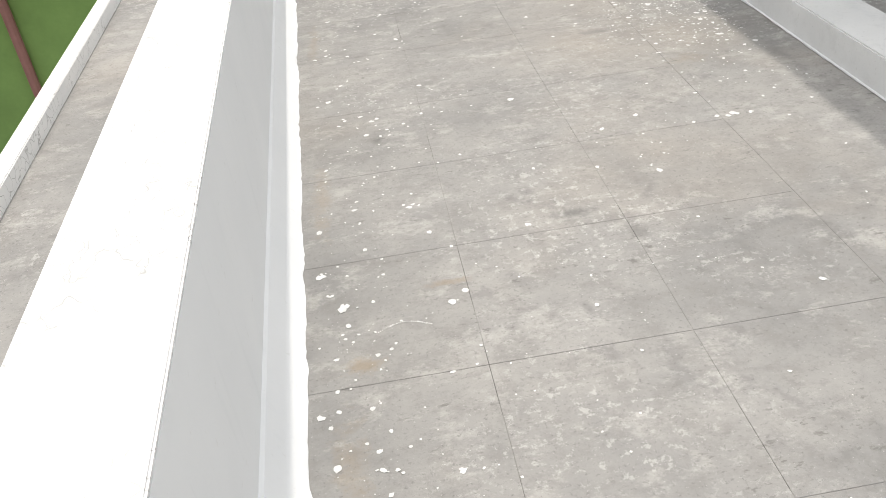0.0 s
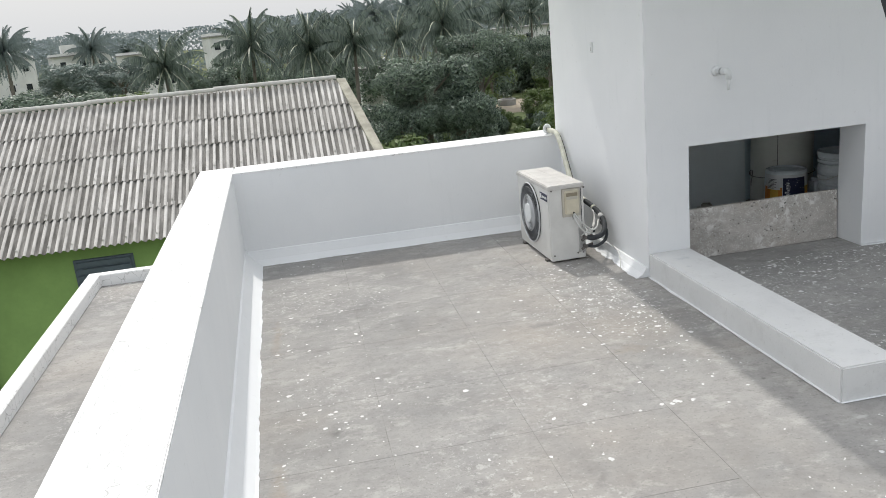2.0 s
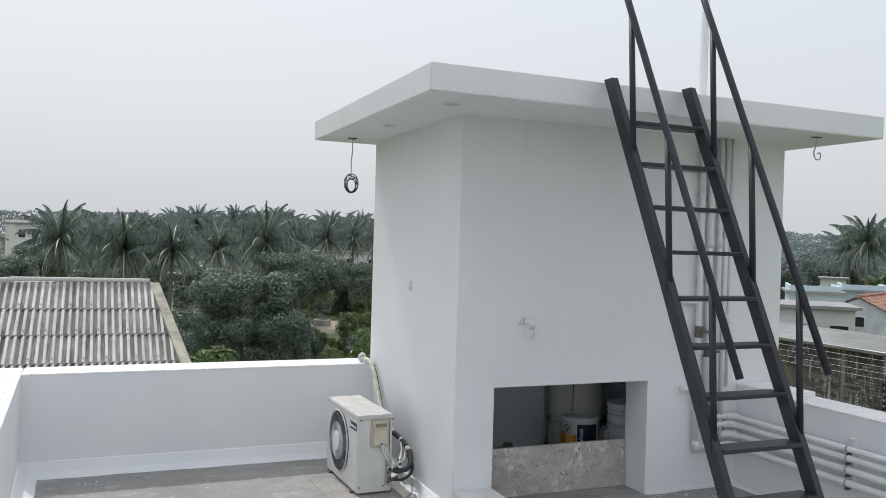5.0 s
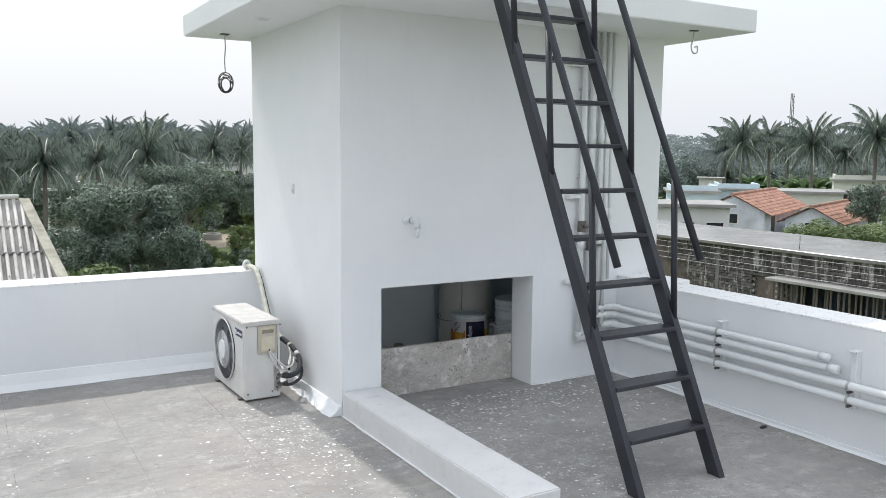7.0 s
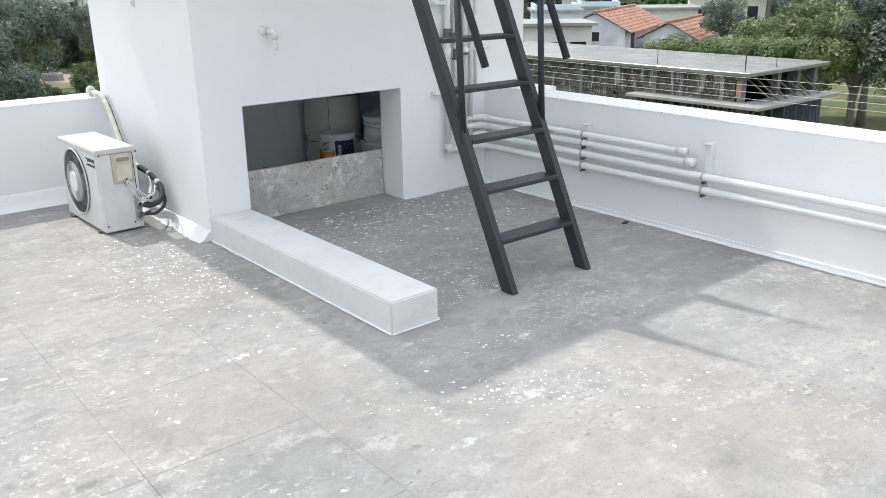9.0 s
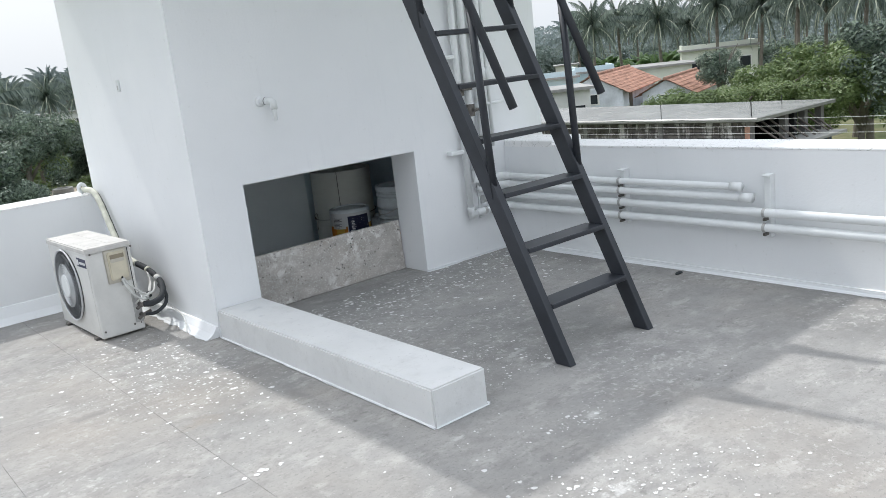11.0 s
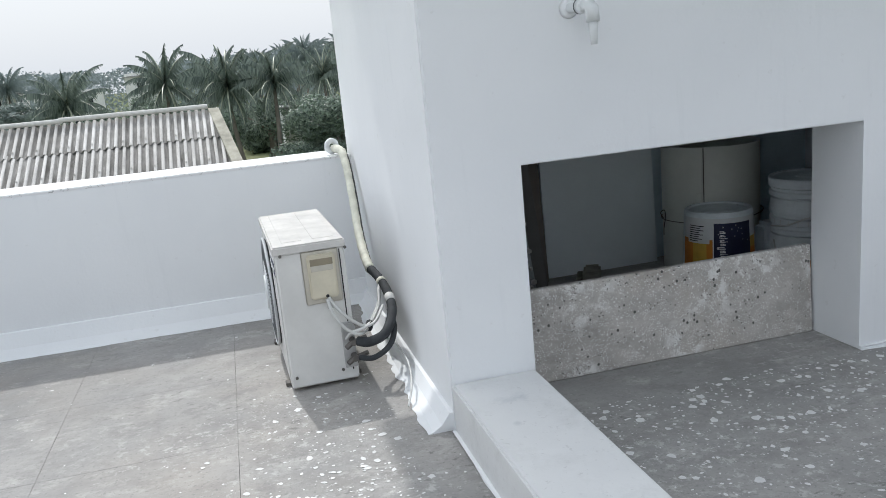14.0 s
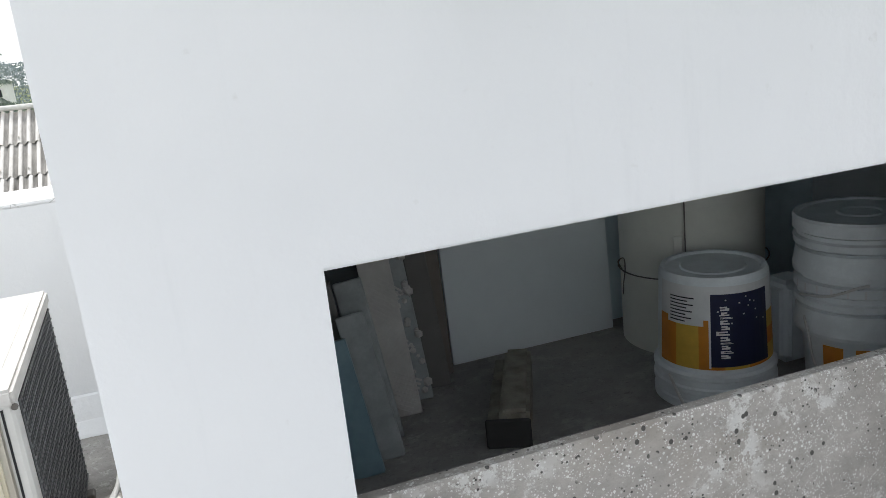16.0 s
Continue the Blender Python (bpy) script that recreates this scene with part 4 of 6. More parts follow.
F = -112.0   # the way the print faces
part("printed_band", arc_patch(BC, BR(0.25), BR(0.395), 0.25 * KZB, 0.395 * KZB, F - 80, F + 95, 0.001, 30), M_LABELW, bucket)
for k in range(7):
    for j in range(3):
        m = (M_ORANGE, M_YELLOW)[(k + j) % 2] if j != 1 else (M_ORANGE, M_YELLOW)[(k * 2 + 1) % 3 == 0]
        pr("print_check", m, 0.135 + j * 0.052, 0.135 + (j + 1) * 0.052, F - 80 + k * 25, F - 55 + k * 25)
pr("navy_panel", M_NAVY, 0.145, 0.372, F - 18, F + 46, 0.003)
pr("panel_edge", M_LABELW, 0.14, 0.376, F - 20, F - 18, 0.003)
zt = 0.335
for k, (h, a, b) in enumerate(((0.013, 0, 9), (0.011, 1, 9), (0.005, 0, 12), (0.013, 0, 9), (0.012, 1, 9), (0.013, -4, 9), (0.013, 0, 9), (0.005, 0, 12), (0.012, 1, 9), (0.009, 0, 12), (0.011, 0, 9))):
    pr("pale_bar", M_LABELW, zt - h, zt - h * 0.62, F - 9 + a, F - 9 + b, 0.0042)
    pr("pale_bar", M_LABELW, zt - h * 0.38, zt, F - 9 + a, F - 9 + b - 2, 0.0042)
    pr("pale_bar", M_LABELW, zt - h * 0.61, zt - h * 0.39, F - 9 + (a if k % 2 else b - 4), F - 9 + (a + 3 if k % 2 else b), 0.0042)
    zt -= h + 0.0045
fl = random.Random(9)
for k in range(14):
    a, z = F + fl.uniform(-12, 44), fl.uniform(0.27, 0.365)
    pr("paint_fleck", M_LABELW, z, z + 0.004, a, a + 1.6, 0.0045)
pr("paper_label", M_LABELW, 0.272, 0.368, F - 66, F - 25, 0.0025)
for k in range(8):
    pr("text_bar", M_INK, 0.355 - k * 0.0105, 0.359 - k * 0.0105, F - 62, F - 34 - (k * 7) % 13, 0.0035)
pr("side_label", M_LABELW, 0.20, 0.29, F + 64, F + 82, 0.0025)
part("bail", tube(smooth_path([(BC[0] - 0.165, BC[1] - 0.02, 0.09), (BC[0] - 0.19, BC[1] - 0.1, 0.06), (BC[0] - 0.19, BC[1] - 0.17, 0.012), (BC[0] - 0.13, BC[1] - 0.2, 0.006)]), 0.004, 8), M_CABLE, bucket, "thin wire handle", True)

SC = (4.865, 6.375, 0.0)
stack = thing("bucket_stack", SC, "stack of nested grey-white paint buckets with a lid", "bucket")
for p2 in ([(0.128, 0.0), (0.143, 0.188), (0.163, 0.19), (0.165, 0.20), (0.158, 0.258), (0.146, 0.262)],
           [(0.146, 0.262), (0.163, 0.27), (0.163, 0.286), (0.155, 0.291), (0.155, 0.305), (0.164, 0.31), (0.164, 0.334), (0.150, 0.338), (0.150, 0.35), (0.167, 0.353), (0.168, 0.366), (0.159, 0.416), (0.146, 0.42)],
           [(0.146, 0.42), (0.166, 0.43), (0.167, 0.447), (0.158, 0.452), (0.158, 0.462), (0.147, 0.464)]):
    part("tub", lathe(p2, SC, 80), M_BUCKET, stack)
part("lid", lathe([(0.15, 0.464), (0.168, 0.468), (0.169, 0.499), (0.165, 0.506), (0.152, 0.506), (0.149, 0.501), (0.062, 0.501), (0.058, 0.505), (0.05, 0.505), (0.046, 0.501)], SC, 80), M_BUCKET, stack, "grey-white snap lid")
for k in range(12):
    part("rim_rib", arc_patch(SC, 0.1635, 0.1635, 0.312, 0.332, -230 + k * 14, -228 + k * 14, 0.002, 2), M_LABELW, stack)
for a0 in (-172, -138, -104):
    part("print_check", arc_patch(SC, 0.136, 0.142, 0.08, 0.165, a0, a0 + 22, 0.0015), M_ORANGE, stack)
part("bail", tube(smooth_path([(SC[0] - 0.172, SC[1] + 0.03, 0.30), (SC[0] - 0.165, SC[1] - 0.06, 0.315), (SC[0] - 0.13, SC[1] - 0.12, 0.345), (SC[0] - 0.11, SC[1] - 0.137, 0.352)]), 0.0035, 8), M_CABLE, stack, "thin wire handle", True)
part("bail", tube(smooth_path([(SC[0] - 0.168, SC[1] + 0.02, 0.24), (SC[0] - 0.178, SC[1] - 0.01, 0.19), (SC[0] - 0.176, SC[1] - 0.03, 0.12), (SC[0] - 0.15, SC[1] - 0.07, 0.05)]), 0.0035, 8), M_CABLE, stack, "thin wire handle", True)
can = thing("plastic_can", (4.86, 6.64, 0), "grey plastic can standing behind the buckets", "can")
part("body", box(4.80, 4.92, 6.58, 6.70, 0.0, 0.26, 0.025, seg=3), M_PANEL, can)

rl = thing("sheet_roll", (4.765, 6.975, 0), "cream plastic sheet rolled up and tied with cord", "roll")
rbm = bmesh.new()
n = 64
prev = None
for k in range(n + 1):
    a = radians(-153) + 2 * math.pi * 1.06 * k / n
    r = 0.226 + 0.012 * k / n
    cur = [rbm.verts.new((4.765 + r * math.cos(a), 6.975 + r * math.sin(a), z)) for z in (0.0, 0.615)]
    if prev:
        rbm.faces.new((prev[0], cur[0], cur[1], prev[1]))
    prev = cur
part("sheet", rbm, M_ROLL, rl, "", True)
part("cord", tube([(4.765 + 0.242 * math.cos(2 * math.pi * k / 40), 6.975 + 0.242 * math.sin(2 * math.pi * k / 40), 0.262 - 0.012 * math.cos(2 * math.pi * k / 40 - 2.6)) for k in range(41)], 0.0022, 6), M_CORD, rl, "dark cord", True)
part("knot", tube(smooth_path([(4.53, 7.03, 0.255), (4.51, 7.02, 0.285), (4.52, 7.0, 0.30), (4.53, 7.01, 0.26), (4.515, 7.0, 0.21), (4.525, 7.02, 0.17)]), 0.002, 6), M_CORD, rl)
# thin dark strip stands in for the shadow line at the overlap
part("cut_edge", box(-0.0018, 0.0018, -0.2415, -0.236, 0.0, 0.615, m=Matrix.Translation((4.765, 6.975, 0)) @ Matrix.Rotation(radians(-40), 4, "Z")), M_CORD, rl, "dark strip added for the shadow line of the sheet's seam")
part("clip", box(-0.014, 0.014, -0.248, -0.24, 0.345, 0.40, 0.002, m=Matrix.Translation((4.765, 6.975, 0)) @ Matrix.Rotation(radians(-45), 4, "Z")), M_ROLL, rl)

wb = thing("white_board", (4.3, 7.2, 0), "matt white board leaning on the store's back wall", "board")
part("sheet", box(3.95, 4.56, 0, 0.012, 0, 1.05, m=Matrix.Translation((0, 7.16, 0)) @ Matrix.Rotation(radians(-2.5), 4, "X")), M_PANEL, wb)


def strip(name, label, cat, x, y, wd, th, h, lean, side, mat, extra=None, turn=0):
    """A strip standing on the floor and leaning back."""
    t = thing(name, (x, y, 0), label, cat, "offcuts in the store")
    m = Matrix.Translation((x, y, 0)) @ Matrix.Rotation(radians(turn), 4, "Z") @ Matrix.Rotation(radians(-lean), 4, "X") @ Matrix.Rotation(radians(side), 4, "Y")
    part("strip", box(-wd / 2, wd / 2, 0, th, 0.0, h, 0.003, m=m), mat, t)
    if extra == "combed":
        for j in range(6):
            rb = bmesh.new()
            for k in range(9):
                q = m @ Matrix.Translation((0, -0.002, 0.07 + j * 0.14)) @ Matrix.Rotation(radians((28, -35, 40, -30, 22, -42)[j]), 4, "Y")
                box(-0.046, 0.046, -0.003, 0.003, -0.05 + k * 0.0125, -0.045 + k * 0.0125, bm=rb, m=q)
            tagged(part("combed_mortar", rb, M_MORTAR, t), kind="stuff")
    if extra == "lumps":
        rnd = random.Random(5)
        rb = bmesh.new()
        for k in range(60):
            c = m @ Vector((rnd.uniform(-wd / 2, wd / 2), -0.004, rnd.uniform(0.02, h)))
            bmesh.ops.create_icosphere(rb, subdivisions=1, radius=rnd.uniform(0.006, 0.016), matrix=Matrix.Translation(c))
        tagged(part("old_mortar", rb, M_MORTAR, t), kind="stuff")
    return t


strip("stone_strip", "bluish stone offcut leaning in the store", "offcut", 3.505, 6.60, 0.10, 0.02, 0.36, 9, -10, M_GLASSY, turn=-18)
strip("stone_strip", "grey stone offcut leaning in the store", "offcut", 3.59, 6.66, 0.075, 0.018, 0.40, 9, -10, M_GRANITE, turn=-18)
strip("stone_strip", "dark stone offcut leaning in the store", "offcut", 3.615, 6.76, 0.08, 0.02, 0.46, 10, -9, M_GRANITE, turn=-18)
strip("stone_strip", "pale rough stone block leaning in the store", "offcut", 3.49, 6.74, 0.13, 0.05, 0.47, 8, -6, M_CONCD, turn=-10)
strip("tile_strip", "tile offcut with combed mortar on its back", "offcut", 3.70, 6.88, 0.095, 0.012, 0.95, 12, -6, M_MORTAR, "combed", turn=-16)
strip("tile_strip", "tile offcut with lumps of old mortar", "offcut", 3.785, 6.96, 0.05, 0.012, 0.95, 10, -6, M_GRANITE, "lumps", turn=-16)
strip("tile_strip", "thin grey panel offcut leaning in the store", "offcut", 3.855, 7.02, 0.07, 0.01, 0.72, 8, -5, M_CONCD, turn=-16)
strip("brown_board", "dark slate-grey board leaning on the store wall", "board", 3.52, 7.05, 0.34, 0.015, 1.0, 8, -4, simple("slate_board", (0.13, 0.145, 0.155), 0.7, scale=5), turn=-4)
strip("brown_board", "grey-brown board leaning on the store wall", "board", 3.86, 7.10, 0.14, 0.012, 1.0, 5, 0, simple("grey_brown_board", (0.2, 0.18, 0.16), 0.8, scale=5))
tb = thing("timber_block", (3.99, 6.76, 0), "worn timber pieces nailed together, lying on the store floor", "timber")
mb = Matrix.Translation((3.885, 6.56, 0)) @ Matrix.Rotation(radians(-26), 4, "Z")
part("beam", box(-0.02, 0.06, 0.0, 0.43, 0.02, 0.105, 0.01, m=mb, seg=2), M_BLOCK, tb)
part("side_piece", box(-0.055, -0.022, 0.0, 0.28, 0.0, 0.07, 0.004, m=mb), M_BLOCK, tb)
part("side_piece", box(-0.052, -0.022, 0.30, 0.42, 0.0, 0.075, 0.004, m=mb), M_BLOCK, tb)
part("sole", box(-0.02, 0.06, 0.005, 0.42, 0.0, 0.019, 0.002, m=mb), M_BLOCK, tb)
part("end_cap", box(-0.058, 0.062, -0.012, -0.001, 0.0, 0.085, 0.006, m=mb), M_CABLED, tb, "black end cap")

# ---- neighbour's shed beyond the north parapet ----
SE, SR_, ZE, ZR = 17.5, 21.7, -1.92, 0.50
shed = thing("neighbour_house", (-4.0, 19.5, -6.5), "green walled house with weathered corrugated cement roof", "house")
part("wall", box(-16, 2.6, SE + 0.45, SR_ + 3.8, -6.5, ZE - 0.02), M_GREENW, shed, "lime green painted wall")
lv = part("louvre_window", box(-3.78, -2.62, SE + 0.40, SE + 0.46, -3.0, -2.22, 0.01), M_LOUV, shed, "grey louvred ventilator")
for k in range(5):
    part("louvre_slat", box(-3.72, -2.68, SE + 0.34, SE + 0.40, -2.92 + k * 0.14, -2.83 + k * 0.14), M_LOUV, lv)
part("downpipe", tube([(-5.80, SE + 0.36, -6.5), (-5.76, SE + 0.36, -2.1)], 0.10, 10), M_PINK, shed, "faded red downpipe")
rows, pitch, nw = 5, 0.146, 7
slope = math.hypot(SR_ - SE, ZR - ZE)
ang = math.atan2(ZR - ZE, SR_ - SE)
ln = slope / rows
sbm = bmesh.new()
segs = nw * 8
g = []
for j, (yy, zz) in enumerate(((-0.02, 0.028), (ln * 0.5, 0.018), (ln + 0.12, 0.002))):
    g.append([sbm.verts.new((pitch * i / 8, yy, zz + 0.031 * math.cos(2 * math.pi * i / 8))) for i in range(segs + 1)])
for p, q in zip(g, g[1:]):
    for i in range(segs):
        sbm.faces.new((p[i], p[i + 1], q[i + 1], q[i]))
low = [sbm.verts.new(v.co + Vector((0, 0, -0.008))) for v in g[0]]
for i in range(segs):
    sbm.faces.new((low[i], low[i + 1], g[0][i + 1], g[0][i]))
for i in (1, 4):
    bmesh.ops.create_cone(sbm, segments=6, radius1=0.022, radius2=0.008, depth=0.05, cap_ends=True, matrix=Matrix.Translation((pitch * i, 0.12, 0.075)))
bmesh.ops.recalc_face_normals(sbm, faces=sbm.faces)
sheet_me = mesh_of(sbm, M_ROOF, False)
rnd = random.Random(4)
verge = lambda y: 2.15 + 0.193 * (SR_ - y)
for r in range(rows):
    f = (r + 0.0) / rows
    y, z = SE + (SR_ - SE) * f, ZE + (ZR - ZE) * f
    x = verge(y) - 0.02
    while x > -15.5:
        x -= pitch * nw
        ob = new("roof_sheet", sheet_me)
        ob.parent = shed
        ob.matrix_basis = Matrix.Translation(Vector((x, y, z)) - ORIGIN[shed]) @ Matrix.Rotation(ang + rnd.uniform(-0.004, 0.004), 4, "X") @ Matrix.Rotation(rnd.uniform(-0.003, 0.003), 4, "Z")
bm = bmesh.new()
for a, b in (((verge(SE - 0.1) - 0.08, SE - 0.1, ZE), (verge(SR_) - 0.05, SR_ + 0.05, ZR)),):
    vs = []
    for q in (a, b):
        vs.append([bm.verts.new(Vector(q) + Vector(o)) for o in ((0, 0, -0.16), (0.22, 0, -0.16), (0.22, 0, 0.075), (0, 0, 0.09))])
    for k in range(4):
        bm.faces.new((vs[0][k], vs[0][(k + 1) % 4], vs[1][(k + 1) % 4], vs[1][k]))
    bm.faces.new(vs[0][::-1])
    bm.faces.new(vs[1])
bmesh.ops.recalc_face_normals(bm, faces=bm.faces)
part("verge_band", bm, M_VERGE, shed, "lichened mortar verge")
for k in range(12):
    x1 = 2.1 - k * 1.45
    rc = tube([(x1, SR_ + 0.02, ZR + 0.125 + 0.012 * (k % 2)), (x1 - 1.5, SR_ + 0.02, ZR + 0.135 + 0.012 * (k % 2))], 0.05, 10)
    part("ridge_cap", rc, M_MORTAR, shed, "pale cement ridge cap")
bm = bmesh.new()
v4 = [bm.verts.new(q) for q in ((-15.5, SR_, ZR - 0.02), (verge(SR_) + 0.2, SR_, ZR - 0.02), (verge(SR_) + 0.2, SR_ + 4.2, ZE), (-15.5, SR_ + 4.2, ZE))]
bm.faces.new(v4)
bmesh.ops.solidify(bm, geom=bm.faces[:], thickness=0.05)
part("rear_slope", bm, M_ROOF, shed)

# ---- ground and vegetation ----
GZ = -6.5
EYE0 = Vector((1.0, 1.1, 1.67))
whole("ground", box(-2500, 2500, -2500, 2500, GZ - 1, GZ), M_GROUND, "green and brown fields between the houses", "ground", kind="structure")


def far(az, dist, z=GZ):
    """A place at a bearing from the terrace, degrees east of the long parapet's direction."""
    return Vector((EYE0.x + dist * math.sin(radians(az)), EYE0.y + dist * math.cos(radians(az)), z))


def palm_mesh(seed):
    rnd = random.Random(seed)
    vs, fs = [], []

    def tri(*p):
        i = len(vs)
        vs.extend(p)
        fs.append(tuple(range(i, i + len(p))))
    ribs = []
    nf = 30
    for f in range(nf):
        az = f * 2.399 + rnd.uniform(-0.2, 0.2)
        rise = 1.5 - 2.6 * f / nf + rnd.uniform(-0.15, 0.15)
        L = rnd.uniform(3.6, 4.6) * (0.8 if f < 4 else 1)
        d = Vector((math.cos(az), math.sin(az), 0))
        side = Vector((-d.y, d.x, 0))
        p, prev = Vector((0, 0, 0)), None
        n = 12
        a = rise
        for k in range(n + 1):
            t = k / n
            q = p.copy()
            if prev is not None:
                wdt = 0.06 * (1 - t) + 0.016
                ribs.append(len(fs))
                tri(prev - side * wdt, prev + side * wdt, q + side * wdt, q - side * wdt)
                if k > 0:
                    ll = (0.95 * math.sin(math.pi * min(1, 0.18 + 0.8 * t)) + 0.12) * rnd.uniform(0.85, 1.1)
                    for s in (-1, 1):
                        for h in (0, 0.25, 0.5, 0.75):
                            b0 = prev.lerp(q, h)
                            dirn = (side * s * 0.36 + (q - prev).normalized() * 0.42 + Vector((0, 0, -0.8 - 0.3 * t + rnd.uniform(-0.3, 0.25))) + side * rnd.uniform(-0.2, 0.2)).normalized() * rnd.uniform(0.75, 1.12)
                            wv = (q - prev).normalized() * 0.07
                            tri(b0 - wv, b0 + wv, b0 + dirn * ll)
            prev = q
            step = L / n
            p = p + (d * math.cos(a) + Vector((0, 0, math.sin(a)))) * step
            a -= (0.85 + 0.65 * rnd.random()) / n * (0.3 + 1.4 * t)
    me = bpy.data.meshes.new("palm_crown")
    me.from_pydata([tuple(v) for v in vs], [], fs)
    me.materials.append(M_PALM)
    me.materials.append(M_PALMD)
    for k in ribs:
        me.polygons[k].material_index = 1
    return me


PALMS = [palm_mesh(s) for s in range(4)]
# crown copies for far palms, with haze in the leaf colour
HAZY = []
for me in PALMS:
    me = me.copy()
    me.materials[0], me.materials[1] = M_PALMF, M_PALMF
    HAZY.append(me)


def trunk_mesh(h, r0, r1, seed):
    rnd = random.Random(seed)
    bx, by = rnd.uniform(-0.8, 0.8), rnd.uniform(-0.8, 0.8)
    pts = [(bx * (1 - t) ** 2, by * (1 - t) ** 2, -h * (1 - t)) for t in [k / 8 for k in range(9)]]
    return mesh_of(tube(pts, r0, 8, radii=[r0 + (r1 - r0) * k / 8 for k in range(9)]), M_BARK, True)


TRUNKS = {}


def palm(az, el, dist, seed, size=1.0):
    z = EYE0.z + dist * math.tan(radians(el))
    c = far(az, dist, z)
    h = round(max(3.0, z - GZ), 0)
    rnd = random.Random(seed)
    t = thing("coconut_palm", (c.x, c.y, z), "tall coconut palm with drooping grey-green fronds", "palm", "coconut palms")
    key = (h, seed % 3)
    if key not in TRUNKS:
        TRUNKS[key] = trunk_mesh(h + 0.9, 0.2, 0.11, seed)
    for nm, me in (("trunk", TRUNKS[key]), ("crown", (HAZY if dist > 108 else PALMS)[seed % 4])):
        ob = new(nm, me)
        ob.parent = t
        ob.rotation_euler.z = rnd.uniform(0, 6.28)
        if nm == "crown":
            ob.scale = (size,) * 3
    return t


near_palms = [(-8.0, -1.1, 60), (-2.3, -0.3, 68), (1.5, -0.8, 64), (4.5, -0.8, 62), (7.5, -0.6, 78), (10.6, -0.2, 66), (14.8, 0.2, 92), (12.6, 0.1, 98), (6.1, 0.9, 125), (16.6, 0.2, 98), (18.5, 0.3, 90), (9.2, 0.1, 100), (3.2, 0.0, 95), (0.0, -0.1, 105),
              (50.5, 0.9, 84), (52.1, 1.1, 88), (53.3, 0.8, 96), (54.7, 0.8, 84), (56.6, 0.3, 86), (58.3, 1.3, 76), (61.0, 0.9, 76), (63.0, 1.3, 62), (64.6, 1.0, 66), (66.8, 1.4, 60), (60.0, 0.9, 95), (69.0, 1.2, 64), (71.5, 1.0, 70)]
for i, (a, e, d) in enumerate(near_palms):
    palm(a, e, d, i, (0.92 if a < 30 else 0.84) + 0.12 * ((i * 7) % 3 - 1))
rnd = random.Random(11)
for i in range(84):
    a = rnd.choice((rnd.uniform(-24, 20), rnd.uniform(2, 20), rnd.uniform(49, 76)))
    d = rnd.uniform(115, 230)
    if -8.5 < a < -3.6:
        continue
    palm(a, rnd.uniform(0.2, 0.95) + (0.3 if 3 < a < 40 else -0.1), d, 40 + i, rnd.uniform(0.9, 1.15))


def leaf_cloud(seed, lobes, count, size, squash=0.8, r_lo=0.28, r_hi=0.5):
    """Leaf quads over the surface of several uneven lobes within a unit crown."""
    rnd = random.Random(seed)
    vs, fs = [], []
    balls = []
    for k in range(lobes):
        a, u = rnd.uniform(0, 6.28), rnd.uniform(-0.5, 0.8)
        rr = rnd.uniform(0.3, 0.8)
        balls.append((Vector((rr * math.cos(a), rr * math.sin(a), u * squash)), rnd.uniform(r_lo, r_hi)))
    for k in range(count):
        c, r = balls[rnd.randrange(lobes)]
        n = Vector((rnd.gauss(0, 1), rnd.gauss(0, 1), rnd.gauss(0.15, 1))).normalized()
        p = c + n * r * rnd.uniform(0.72, 1.08) * (1 + 0.25 * noise.noise(n * 2.5 + c * 3))
        t1 = (n.cross(Vector((rnd.gauss(0, 1), rnd.gauss(0, 1), rnd.gauss(0, 1)))) + n * rnd.uniform(-0.5, 0.5)).normalized()
        t2 = n.cross(t1).normalized()
        s = size * rnd.uniform(0.6, 1.3)
        i = len(vs)
        vs.extend([p - t1 * s, p - t2 * s * 0.45, p + t1 * s - n * s * 0.3, p + t2 * s * 0.45])
        fs.append((i, i + 1, i + 2, i + 3))
    me = bpy.data.meshes.new("crown")
    me.from_pydata([tuple(v) for v in vs], [], fs)
    return me


def with_mat(me, m):
    me = me.copy()
    me.materials.append(m)
    return me


C1, C2, C3 = leaf_cloud(1, 40, 17000, 0.034, 0.8, 0.16, 0.34), leaf_cloud(2, 24, 7000, 0.05, 0.8, 0.2, 0.4), leaf_cloud(3, 8, 1800, 0.095)
CR = {("a", 0): with_mat(C1, M_LEAF), ("b", 0): with_mat(C2, M_LEAF), ("c", 0): with_mat(C3, M_LEAF), ("a", 1): with_mat(C1, M_LEAF2), ("b", 1): with_mat(C2, M_LEAF2), ("c", 1): with_mat(C3, M_LEAF2), ("b", 2): with_mat(C2, M_LEAF3)}
LIMB = bmesh.new()
rnd = random.Random(8)
tube([(0, 0, -1.6), (0.03, 0.02, -0.8), (0, 0, -0.2)], 0.06, 8, LIMB, radii=[0.085, 0.06, 0.045])
for k in range(7):
    a = k * 0.9
    tube([(0, 0, -0.6 + 0.06 * k), (0.25 * math.cos(a), 0.25 * math.sin(a), -0.2 + 0.05 * k), (0.6 * math.cos(a), 0.6 * math.sin(a), 0.1 + 0.05 * k)], 0.03, 6, LIMB, radii=[0.04, 0.025, 0.01])
LIMB_ME = mesh_of(LIMB, M_BARK, True)


